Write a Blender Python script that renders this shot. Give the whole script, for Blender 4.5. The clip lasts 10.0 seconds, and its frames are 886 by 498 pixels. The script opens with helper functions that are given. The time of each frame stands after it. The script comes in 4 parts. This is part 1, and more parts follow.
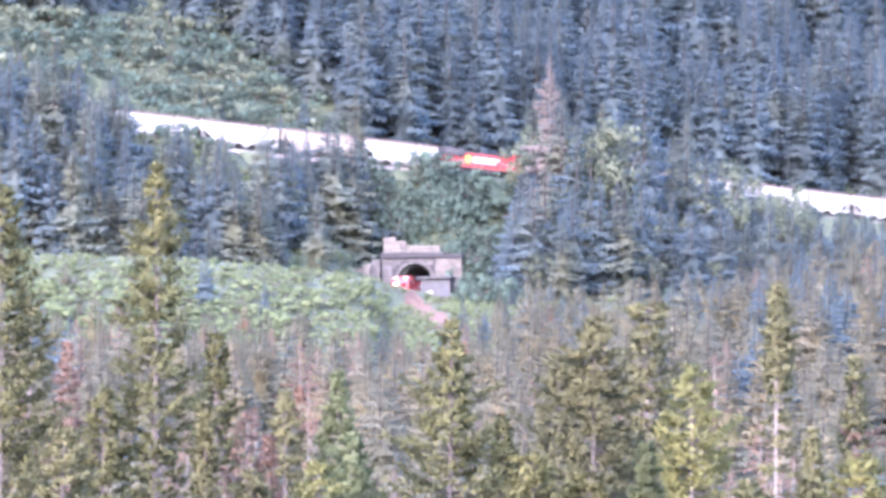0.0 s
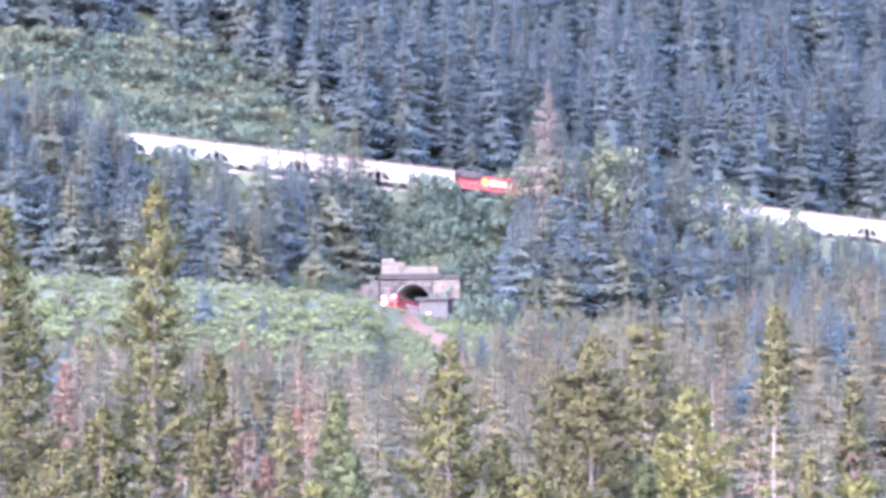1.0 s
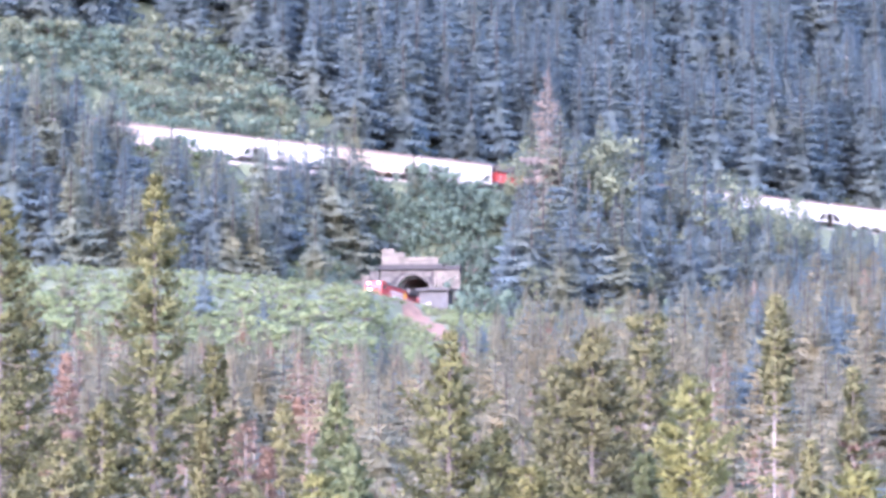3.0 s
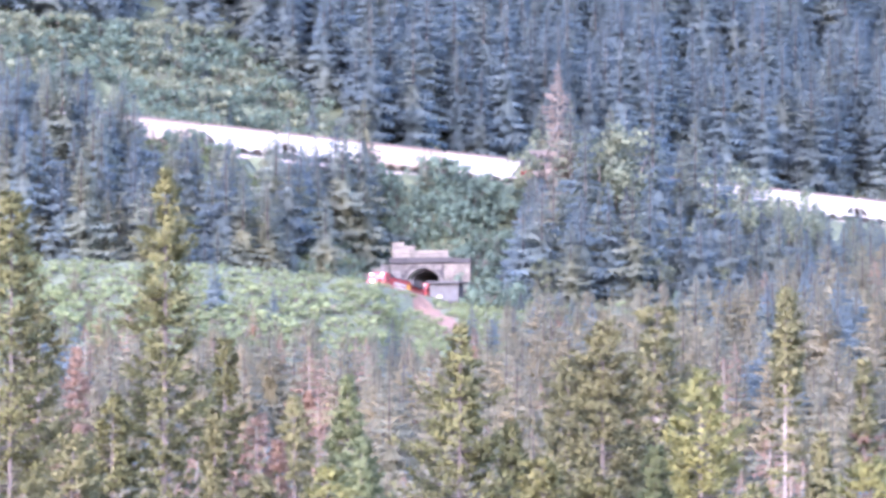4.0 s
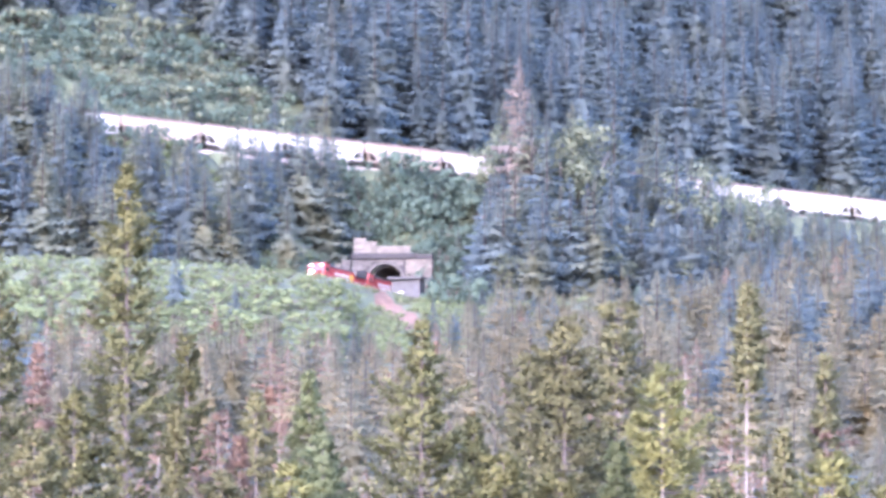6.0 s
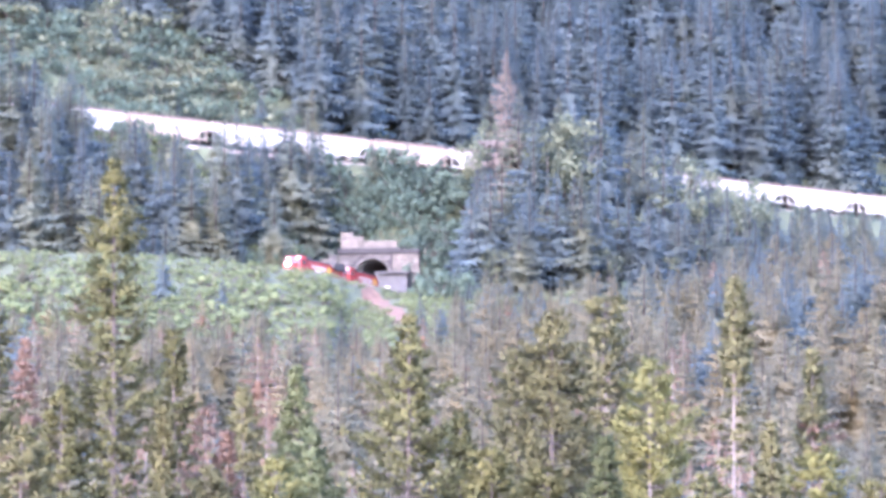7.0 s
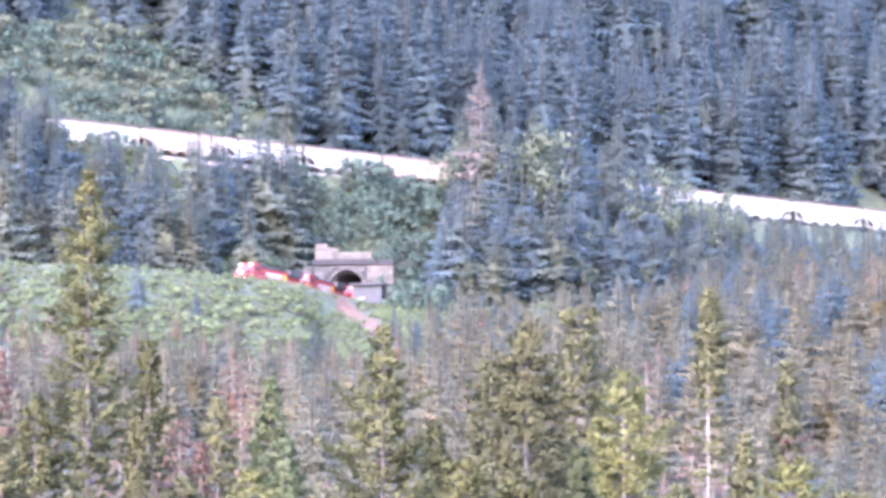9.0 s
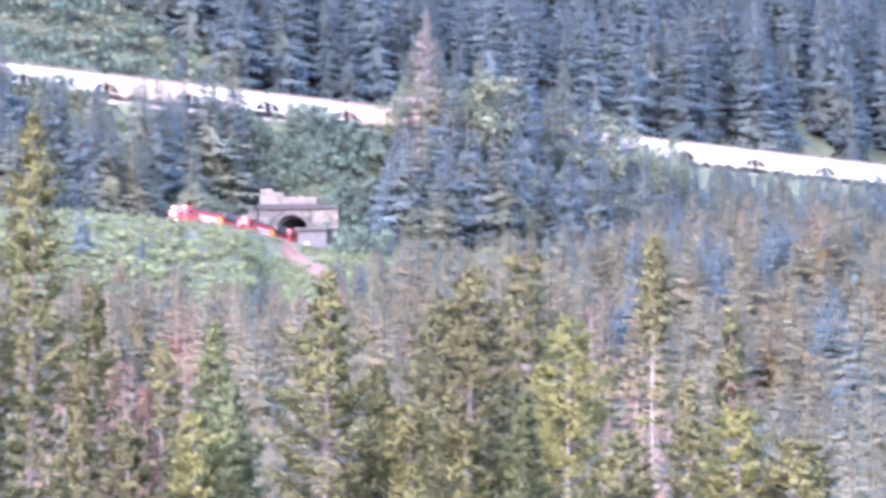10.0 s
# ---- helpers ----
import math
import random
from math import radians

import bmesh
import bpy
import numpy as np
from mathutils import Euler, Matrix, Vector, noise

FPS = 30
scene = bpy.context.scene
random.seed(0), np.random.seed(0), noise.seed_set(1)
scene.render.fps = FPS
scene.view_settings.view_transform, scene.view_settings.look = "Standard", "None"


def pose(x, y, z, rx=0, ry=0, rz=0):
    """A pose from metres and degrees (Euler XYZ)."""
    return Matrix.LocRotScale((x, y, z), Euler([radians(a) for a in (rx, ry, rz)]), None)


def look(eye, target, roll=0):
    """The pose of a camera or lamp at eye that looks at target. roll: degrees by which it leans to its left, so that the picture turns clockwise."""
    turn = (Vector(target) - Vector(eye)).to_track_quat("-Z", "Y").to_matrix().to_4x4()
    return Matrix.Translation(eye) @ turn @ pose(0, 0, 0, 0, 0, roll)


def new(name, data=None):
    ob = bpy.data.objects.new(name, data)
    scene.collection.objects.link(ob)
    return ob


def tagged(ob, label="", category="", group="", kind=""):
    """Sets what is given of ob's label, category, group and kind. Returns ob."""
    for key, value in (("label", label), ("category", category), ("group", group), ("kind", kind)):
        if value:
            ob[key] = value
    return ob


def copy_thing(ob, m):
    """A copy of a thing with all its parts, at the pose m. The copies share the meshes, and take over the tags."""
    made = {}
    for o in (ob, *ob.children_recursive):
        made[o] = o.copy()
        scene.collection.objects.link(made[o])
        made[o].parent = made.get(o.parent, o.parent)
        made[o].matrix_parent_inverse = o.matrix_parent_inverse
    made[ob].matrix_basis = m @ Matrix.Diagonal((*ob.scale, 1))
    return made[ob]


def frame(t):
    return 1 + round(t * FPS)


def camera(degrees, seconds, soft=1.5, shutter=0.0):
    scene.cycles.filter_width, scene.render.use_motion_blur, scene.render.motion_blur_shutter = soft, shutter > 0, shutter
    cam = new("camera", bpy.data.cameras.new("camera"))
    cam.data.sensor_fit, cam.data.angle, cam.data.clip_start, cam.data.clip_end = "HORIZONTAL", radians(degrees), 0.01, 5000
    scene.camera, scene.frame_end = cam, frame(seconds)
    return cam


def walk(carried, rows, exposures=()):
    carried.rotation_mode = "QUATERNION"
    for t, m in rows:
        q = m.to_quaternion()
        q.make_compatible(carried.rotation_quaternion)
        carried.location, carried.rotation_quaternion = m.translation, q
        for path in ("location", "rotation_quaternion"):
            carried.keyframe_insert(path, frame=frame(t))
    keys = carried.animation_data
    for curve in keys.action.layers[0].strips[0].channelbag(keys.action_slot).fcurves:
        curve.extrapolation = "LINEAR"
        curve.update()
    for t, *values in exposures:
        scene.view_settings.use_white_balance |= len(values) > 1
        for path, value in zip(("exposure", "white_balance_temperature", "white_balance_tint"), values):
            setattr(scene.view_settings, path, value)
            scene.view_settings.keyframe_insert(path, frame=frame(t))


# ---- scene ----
cam = camera(7.5, 10.0, soft=3.5, shutter=0.5)
walk(cam, [
    (0.0, pose(0, 0, 1.7, 96.0035, -0.243, 0.1416)),
    (0.5, pose(0, 0, 1.7, 96.0047, -0.351, 0.1705)),
    (1.0, pose(0, 0, 1.7, 96.1837, -0.312, 0.1180)),
    (1.5, pose(0, 0, 1.7, 96.1911, -0.298, 0.1410)),
    (2.0, pose(0, 0, 1.7, 96.1989, -0.321, 0.0898)),
    (2.5, pose(0, 0, 1.7, 96.1093, -0.288, 0.0853)),
    (3.0, pose(0, 0, 1.7, 96.1033, -0.186, 0.1332)),
    (3.2, pose(0, 0, 1.7, 96.0958, -0.160, 0.1533)),
    (4.3, pose(0, 0, 1.7, 96.0311, -0.070, 0.2395)),
    (4.5, pose(0, 0, 1.7, 96.0272, -0.064, 0.2052)),
    (5.0, pose(0, 0, 1.7, 96.0198, -0.052, 0.0409)),
    (5.5, pose(0, 0, 1.7, 96.0000, -0.000, 0.0000)),
    (5.7, pose(0, 0, 1.7, 95.9668, -0.019, -0.0660)),
    (6.8, pose(0, 0, 1.7, 96.1864, 0.004, -0.1092)),
    (7.0, pose(0, 0, 1.7, 95.9623, 0.073, -0.1899)),
    (7.5, pose(0, 0, 1.7, 95.8222, -0.050, -0.2931)),
    (8.0, pose(0, 0, 1.7, 96.1139, 0.160, -0.2970)),
    (8.5, pose(0, 0, 1.7, 96.0590, 0.058, -0.3663)),
    (9.0, pose(0, 0, 1.7, 96.0585, 0.049, -0.4106)),
    (9.5, pose(0, 0, 1.7, 95.9708, -0.056, -0.4690)),
    (9.8, pose(0, 0, 1.7, 95.6934, -0.100, -0.6466)),
    (10.0, pose(0, 0, 1.7, 95.5955, -0.170, -0.9020)),
], exposures=[(0.0, 3.5, 5600, 36), (10.0, 3.5, 5600, 36)])
EYE_Z = 1.7

# ---- light: a high overcast over the valley, the sun a soft patch behind the viewer's shoulder ----
world = bpy.data.worlds.new("world")
scene.world = world
world.use_nodes = True
wn = world.node_tree
sky = wn.nodes.new("ShaderNodeTexSky")
sky.sky_type, sky.sun_disc = "NISHITA", False
sky.sun_elevation, sky.sun_rotation = radians(30), radians(200)
sky.air_density, sky.dust_density, sky.ozone_density = 1.2, 1.5, 1.5
wn.links.new(sky.outputs["Color"], wn.nodes["Background"].inputs["Color"])
wn.nodes["Background"].inputs["Strength"].default_value = 0.15
sun_data = bpy.data.lights.new("sun", "SUN")
sun_data.energy, sun_data.angle, sun_data.color = 1.2, radians(35), (1.0, 0.96, 0.9)
sun = new("sun", sun_data)
SUN_FROM = Vector((math.sin(radians(200)) * math.cos(radians(30)), math.cos(radians(200)) * math.cos(radians(30)), math.sin(radians(30))))
sun.matrix_world = look(SUN_FROM * 100, (0, 0, 0))

# ---- materials ----


def shader(name):
    m = bpy.data.materials.new(name)
    m.use_nodes = True
    return m, m.node_tree, m.node_tree.nodes["Principled BSDF"]


def mixed(nt, factor, a, b, kind="MIX"):
    n = nt.nodes.new("ShaderNodeMix")
    n.data_type, n.blend_type = "RGBA", kind
    for sock, value in ((n.inputs[0], factor), (n.inputs[6], a), (n.inputs[7], b)):
        if isinstance(value, bpy.types.NodeSocket):
            nt.links.new(value, sock)
        elif isinstance(value, (int, float)):
            sock.default_value = value
        else:
            sock.default_value = (*value[:3], 1)
    return n.outputs[2]


def noisy(nt, scale, detail=4.0, low=0.35, high=0.65):
    tc = nt.nodes.new("ShaderNodeTexCoord")
    tex = nt.nodes.new("ShaderNodeTexNoise")
    tex.inputs["Scale"].default_value, tex.inputs["Detail"].default_value = scale, detail
    nt.links.new(tc.outputs["Object"], tex.inputs["Vector"])
    ramp = nt.nodes.new("ShaderNodeMapRange")
    ramp.inputs["From Min"].default_value, ramp.inputs["From Max"].default_value = low, high
    nt.links.new(tex.outputs["Fac"], ramp.inputs["Value"])
    return ramp.outputs["Result"]


def bumped(nt, bsdf, scale, strength, distance):
    tc = nt.nodes.new("ShaderNodeTexCoord")
    tex = nt.nodes.new("ShaderNodeTexNoise")
    tex.inputs["Scale"].default_value, tex.inputs["Detail"].default_value = scale, 6
    nt.links.new(tc.outputs["Object"], tex.inputs["Vector"])
    b = nt.nodes.new("ShaderNodeBump")
    b.inputs["Strength"].default_value, b.inputs["Distance"].default_value = strength, distance
    nt.links.new(tex.outputs["Fac"], b.inputs["Height"])
    nt.links.new(b.outputs["Normal"], bsdf.inputs["Normal"])


def foliage(name, dark, light, tip, translucent=0.3, tint=(1.1, 1.0, 0.85)):
    """Leaves or needles: shade from leaf to leaf, from tree to tree, and in patches over the crown."""
    m, nt, bsdf = shader(name)
    geo, info = nt.nodes.new("ShaderNodeNewGeometry"), nt.nodes.new("ShaderNodeObjectInfo")
    a = mixed(nt, geo.outputs["Random Per Island"], dark, light)
    b = mixed(nt, noisy(nt, 0.45, 3), a, tip)
    hsv = nt.nodes.new("ShaderNodeHueSaturation")
    spread = nt.nodes.new("ShaderNodeMapRange")
    spread.inputs["To Min"].default_value, spread.inputs["To Max"].default_value = 0.84, 1.16
    nt.links.new(info.outputs["Random"], spread.inputs["Value"])
    nt.links.new(spread.outputs["Result"], hsv.inputs["Value"])
    tex = nt.nodes.new("ShaderNodeTexNoise")
    tex.inputs["Scale"].default_value, tex.inputs["Detail"].default_value = 0.21, 1.0
    nt.links.new(geo.outputs["Position"], tex.inputs["Vector"])
    stand = nt.nodes.new("ShaderNodeMapRange")
    stand.inputs["From Min"].default_value, stand.inputs["From Max"].default_value = 0.3, 0.7
    stand.inputs["To Min"].default_value, stand.inputs["To Max"].default_value = 0.86, 1.14
    nt.links.new(tex.outputs["Fac"], stand.inputs["Value"])
    b = mixed(nt, 1.0, b, stand.outputs["Result"], "MULTIPLY")
    # from tree to tree some lean towards another hue
    wide = nt.nodes.new("ShaderNodeTexNoise")
    wide.inputs["Scale"].default_value, wide.inputs["Detail"].default_value = 0.13, 0.0
    nt.links.new(geo.outputs["Position"], wide.inputs["Vector"])
    lean = nt.nodes.new("ShaderNodeMapRange")
    lean.inputs["From Min"].default_value, lean.inputs["From Max"].default_value = 0.48, 0.68
    nt.links.new(wide.outputs["Fac"], lean.inputs["Value"])
    b = mixed(nt, 1.0, b, mixed(nt, lean.outputs["Result"], (1, 1, 1), tint), "MULTIPLY")
    nt.links.new(b, hsv.inputs["Color"])
    nt.links.new(hsv.outputs["Color"], bsdf.inputs["Base Color"])
    bsdf.inputs["Roughness"].default_value = 0.75
    bsdf.inputs["Specular IOR Level"].default_value = 0.12
    tr = nt.nodes.new("ShaderNodeBsdfTranslucent")
    nt.links.new(hsv.outputs["Color"], tr.inputs["Color"])
    mix = nt.nodes.new("ShaderNodeMixShader")
    mix.inputs[0].default_value = translucent
    nt.links.new(bsdf.outputs[0], mix.inputs[1])
    nt.links.new(tr.outputs[0], mix.inputs[2])
    nt.links.new(mix.outputs[0], nt.nodes["Material Output"].inputs["Surface"])
    return m


def surface(name, base, second, scale=2.0, rough=0.8, metal=0.0, bump=0.0, fine=None, island=0.0, spec=0.5):
    """A worn surface: two tones in patches, a finer grain on top, and a little relief."""
    m, nt, bsdf = shader(name)
    col = mixed(nt, noisy(nt, scale), base, second)
    grain = mixed(nt, noisy(nt, fine or scale * 9, 3), (0.82, 0.82, 0.82), (1.12, 1.12, 1.12))
    col = mixed(nt, 1.0, col, grain, "MULTIPLY")
    if island:
        geo = nt.nodes.new("ShaderNodeNewGeometry")
        info = nt.nodes.new("ShaderNodeObjectInfo")
        both = nt.nodes.new("ShaderNodeMath")
        both.operation = "WRAP"
        both.inputs[1].default_value, both.inputs[2].default_value = 1.0, 0.0
        summed = nt.nodes.new("ShaderNodeMath")
        nt.links.new(geo.outputs["Random Per Island"], summed.inputs[0])
        nt.links.new(info.outputs["Random"], summed.inputs[1])
        nt.links.new(summed.outputs[0], both.inputs[0])
        tone = mixed(nt, both.outputs[0], (1 - island,) * 3, (1 + island,) * 3)
        col = mixed(nt, 1.0, col, tone, "MULTIPLY")
    nt.links.new(col, bsdf.inputs["Base Color"])
    bsdf.inputs["Roughness"].default_value, bsdf.inputs["Metallic"].default_value = rough, metal
    bsdf.inputs["Specular IOR Level"].default_value = spec
    if bump:
        bumped(nt, bsdf, scale * 6, 0.6, bump)
    return m


def glowing(name, colour, strength):
    m, nt, bsdf = shader(name)
    bsdf.inputs["Base Color"].default_value = (*colour, 1)
    bsdf.inputs["Emission Color"].default_value = (*colour, 1)
    bsdf.inputs["Emission Strength"].default_value = strength
    return m


# distance haze is put into this base colour as a blue cast
M_SPRUCE_FAR = foliage("spruce_needles_far_haze", (0.09, 0.121, 0.136), (0.107, 0.142, 0.157), (0.098, 0.13, 0.143), 0.6)
# grey, olive and slope tones kept paler than real foliage to take in haze
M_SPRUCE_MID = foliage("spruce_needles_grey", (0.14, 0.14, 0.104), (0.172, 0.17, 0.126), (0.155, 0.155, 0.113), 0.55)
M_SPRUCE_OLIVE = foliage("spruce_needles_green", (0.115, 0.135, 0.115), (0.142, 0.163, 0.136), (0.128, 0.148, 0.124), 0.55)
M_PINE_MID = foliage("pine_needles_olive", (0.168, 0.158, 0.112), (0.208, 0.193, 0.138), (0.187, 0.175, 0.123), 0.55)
M_DEAD = foliage("dead_needles_rust", (0.18, 0.125, 0.095), (0.235, 0.16, 0.12), (0.21, 0.142, 0.108), 0.5, (1.03, 1.0, 0.95))
M_SNAG = foliage("dying_needles_grey_pink", (0.16, 0.138, 0.122), (0.22, 0.185, 0.165), (0.19, 0.16, 0.142), 0.5, (1.03, 1.0, 0.95))
M_SPRUCE_NEAR = foliage("spruce_needles_yellow_green", (0.062, 0.066, 0.036), (0.20, 0.192, 0.078), (0.125, 0.124, 0.055), 0.35, (1.03, 1.0, 0.95))
M_PINE_NEAR = foliage("pine_needles_bronze", (0.08, 0.083, 0.047), (0.20, 0.19, 0.092), (0.138, 0.134, 0.067), 0.35, (1.03, 1.0, 0.95))
M_LARCH = foliage("larch_needles_lime", (0.15, 0.155, 0.065), (0.26, 0.255, 0.10), (0.205, 0.20, 0.08), 0.45, (1.03, 1.0, 0.95))
M_YOUNG = foliage("young_conifer_needles", (0.09, 0.11, 0.06), (0.18, 0.20, 0.10), (0.13, 0.15, 0.075), 0.45, (1.03, 1.0, 0.95))
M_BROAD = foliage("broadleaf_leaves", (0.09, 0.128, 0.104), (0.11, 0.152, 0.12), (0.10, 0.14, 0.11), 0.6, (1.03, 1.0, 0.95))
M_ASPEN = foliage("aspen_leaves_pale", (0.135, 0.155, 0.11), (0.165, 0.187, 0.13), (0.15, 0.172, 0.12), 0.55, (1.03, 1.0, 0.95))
M_BRUSH = foliage("bank_brush_leaves", (0.135, 0.168, 0.088), (0.16, 0.192, 0.102), (0.148, 0.18, 0.094), 0.55, (1.03, 1.0, 0.95))
M_BARK = surface("bark_grey_brown", (0.08, 0.065, 0.06), (0.14, 0.115, 0.10), 1.5, 0.9, bump=0.02)
M_BARK_DARK = surface("bark_dark", (0.045, 0.04, 0.038), (0.085, 0.075, 0.07), 1.5, 0.95, bump=0.02, spec=0.2)
M_BARK_PALE = surface("bark_bleached", (0.15, 0.125, 0.115), (0.24, 0.205, 0.19), 1.2, 0.85, bump=0.015)
M_SOIL = surface("forest_floor", (0.046, 0.058, 0.034), (0.07, 0.085, 0.048), 0.3, 0.95, bump=0.1, fine=1.5)
M_GRAVEL = surface("red_gravel", (0.085, 0.046, 0.03), (0.135, 0.078, 0.055), 0.5, 0.95, bump=0.06, fine=6)
M_BALLAST = surface("ballast", (0.20, 0.17, 0.155), (0.30, 0.25, 0.22), 1.5, 0.95, bump=0.06, fine=9)
M_STONE = surface("portal_stone", (0.052, 0.049, 0.050), (0.083, 0.076, 0.075), 0.8, 0.9, bump=0.03, island=0.3)
M_STONE_PALE = surface("pale_stone", (0.071, 0.063, 0.058), (0.110, 0.097, 0.087), 0.9, 0.9, bump=0.03, island=0.3)
M_CONCRETE_DARK = surface("stained_concrete", (0.017, 0.017, 0.019), (0.028, 0.026, 0.030), 0.7, 0.9, bump=0.02)
M_BORE = surface("tunnel_lining", (0.016, 0.016, 0.017), (0.027, 0.026, 0.027), 0.6, 0.95, bump=0.03)
M_HUT = surface("hut_cladding", (0.040, 0.040, 0.045), (0.053, 0.053, 0.058), 0.8, 0.8, fine=7)
M_HUT_ROOF = surface("hut_roofing", (0.032, 0.033, 0.041), (0.048, 0.049, 0.058), 0.9, 0.7)
M_SIGN = surface("white_sign", (0.392, 0.392, 0.392), (0.448, 0.448, 0.448), 3, 0.6)
M_RAIL = surface("rail_steel", (0.16, 0.12, 0.10), (0.28, 0.24, 0.22), 3, 0.45, 0.8)
M_TIE = surface("tie_timber", (0.09, 0.07, 0.055), (0.14, 0.115, 0.09), 2, 0.9)
M_RED = surface("red_paint", (0.225, 0.022, 0.024), (0.285, 0.041, 0.041), 0.6, 0.5, fine=5)
M_RED_FADED = surface("faded_red_paint", (0.345, 0.045, 0.038), (0.420, 0.083, 0.068), 0.5, 0.6, fine=4)
M_BLACK = surface("black_paint", (0.025, 0.025, 0.03), (0.05, 0.045, 0.05), 0.8, 0.6)
M_STEEL = surface("grimy_steel", (0.05, 0.045, 0.045), (0.10, 0.085, 0.08), 1.5, 0.7, 0.3)
M_WHITE = surface("white_paint", (0.444, 0.432, 0.420), (0.492, 0.480, 0.468), 0.4, 0.55, fine=3)
M_WHITE_CAR = surface("hopper_pale_grey", (0.289, 0.277, 0.266), (0.358, 0.347, 0.334), 0.35, 0.55, fine=2.5)
M_TAN_CAR = surface("hopper_tan", (0.237, 0.188, 0.153), (0.291, 0.234, 0.196), 0.35, 0.6, fine=2.5)
M_ROOF_CAR = surface("hopper_roof_rusty", (0.108, 0.079, 0.068), (0.137, 0.104, 0.094), 0.4, 0.7)
M_GOLD = surface("gold_paint", (0.562, 0.270, 0.030), (0.615, 0.345, 0.053), 2, 0.5)
M_MARK = surface("grey_marking", (0.10, 0.10, 0.105), (0.16, 0.155, 0.16), 2, 0.7)
M_GLASS = surface("cab_glass", (0.02, 0.022, 0.028), (0.035, 0.038, 0.045), 1, 0.08, spec=0.8)
M_LAMP = glowing("headlight_glow", (1.0, 0.93, 0.82), 8.0)
M_BOARD = glowing("number_board_glow", (1.0, 0.95, 0.9), 0.2)

# ---- mesh helpers ----


def part(name, data, material, parent=None, label=""):
    """Links a bmesh, or a pair of vertices and faces, as one mesh object."""
    me = bpy.data.meshes.new(name)
    if isinstance(data, tuple) and isinstance(data[0], np.ndarray):
        v, f, *rest = data
        me.vertices.add(len(v))
        me.vertices.foreach_set("co", v.astype(np.float32).ravel())
        me.loops.add(f.size)
        me.loops.foreach_set("vertex_index", f.astype(np.int32).ravel())
        me.polygons.add(len(f))
        me.polygons.foreach_set("loop_start", np.arange(len(f), dtype=np.int32) * f.shape[1])
        me.update(calc_edges=True)
        if rest:
            soft_normals = me.attributes.new("custom_normal", "FLOAT_VECTOR", "POINT")
            soft_normals.data.foreach_set("vector", rest[0].astype(np.float32).ravel())
    elif isinstance(data, tuple):
        me.from_pydata(data[0], [], data[1])
    else:
        data.to_mesh(me)
        data.free()
    me.materials.append(material)
    ob = new(name, me)
    if parent is not None:
        ob.parent = parent
    return tagged(ob, label)


def add_box(bm, cx, cy, cz, sx, sy, sz, bevel=0.0, m=None):
    r = bmesh.ops.create_cube(bm, size=1.0)
    mat = (m or Matrix()) @ Matrix.Translation((cx, cy, cz)) @ Matrix.Diagonal((sx, sy, sz, 1))
    bmesh.ops.transform(bm, matrix=mat, verts=r["verts"])
    if bevel:
        edges = list({e for v in r["verts"] for e in v.link_edges})
        bmesh.ops.bevel(bm, geom=edges, offset=bevel, segments=1, affect="EDGES")
    return bm


def box(cx, cy, cz, sx, sy, sz, bevel=0.0):
    return add_box(bmesh.new(), cx, cy, cz, sx, sy, sz, bevel)


def add_rod(bm, a, b, ra, rb=None, sides=8):
    a, b = Vector(a), Vector(b)
    d = b - a
    r = bmesh.ops.create_cone(bm, cap_ends=True, segments=sides, radius1=ra, radius2=ra if rb is None else rb, depth=d.length)
    bmesh.ops.transform(bm, matrix=Matrix.Translation((a + b) / 2) @ d.to_track_quat("Z", "Y").to_matrix().to_4x4(), verts=r["verts"])
    return bm


def rod(a, b, ra, rb=None, sides=8):
    return add_rod(bmesh.new(), a, b, ra, rb, sides)


def slab(outline, y0, y1):
    """A solid with the given outline in x and z, from y0 to y1."""
    bm = bmesh.new()
    front = [bm.verts.new((x, y0, z)) for x, z in outline]
    back = [bm.verts.new((x, y1, z)) for x, z in outline]
    n = len(outline)
    bm.faces.new(front)
    bm.faces.new(back[::-1])
    for i in range(n):
        bm.faces.new((front[i], back[i], back[(i + 1) % n], front[(i + 1) % n]))
    bmesh.ops.recalc_face_normals(bm, faces=bm.faces)
    return bm


# ---- the two tracks ----
# the lower one comes out of the hill and bends away along the bank
LOW_Z = 116.15
LOW_PATH = [Vector(p) for p in ((8.0, 1205.7), (-8.35, 1182.7), (-11.5, 1175.0), (-15.1, 1165.3), (-20.0, 1154.0), (-22.7, 1148.4), (-28.6, 1138.0), (-36.5, 1128.5), (-47.0, 1121.0), (-60.0, 1116.0), (-76.0, 1113.0), (-100.0, 1111.0))]
BORE_DIR = Vector((3.15, 7.7)).normalized()
PORTAL = Vector((-8.35, 1182.7))
LOW_PATH[0] = PORTAL + BORE_DIR * 90
# the upper one runs straight along its shelf, falling gently
UP_A, UP_Z = Vector((-8.6, 1216.8)), 144.1
UP_DIR = Vector((1.0, 0.78)).normalized()
UP_NORMAL = Vector((-UP_DIR.y, UP_DIR.x))
UP_FALL = -0.0155


def catmull(points, step=1.0):
    out = []
    for i in range(len(points) - 1):
        p0, p1, p2, p3 = points[max(i - 1, 0)], points[i], points[i + 1], points[min(i + 2, len(points) - 1)]
        if i == 0:
            p0, p3 = p1 * 2 - p2, p2 * 2 - p1
        n = max(2, int((p2 - p1).length / step))
        for k in range(n):
            t = k / n
            out.append(0.5 * (2 * p1 + (p2 - p0) * t + (2 * p0 - 5 * p1 + 4 * p2 - p3) * t * t + (3 * p1 - p0 - 3 * p2 + p3) * t ** 3))
    return out + [points[-1]]


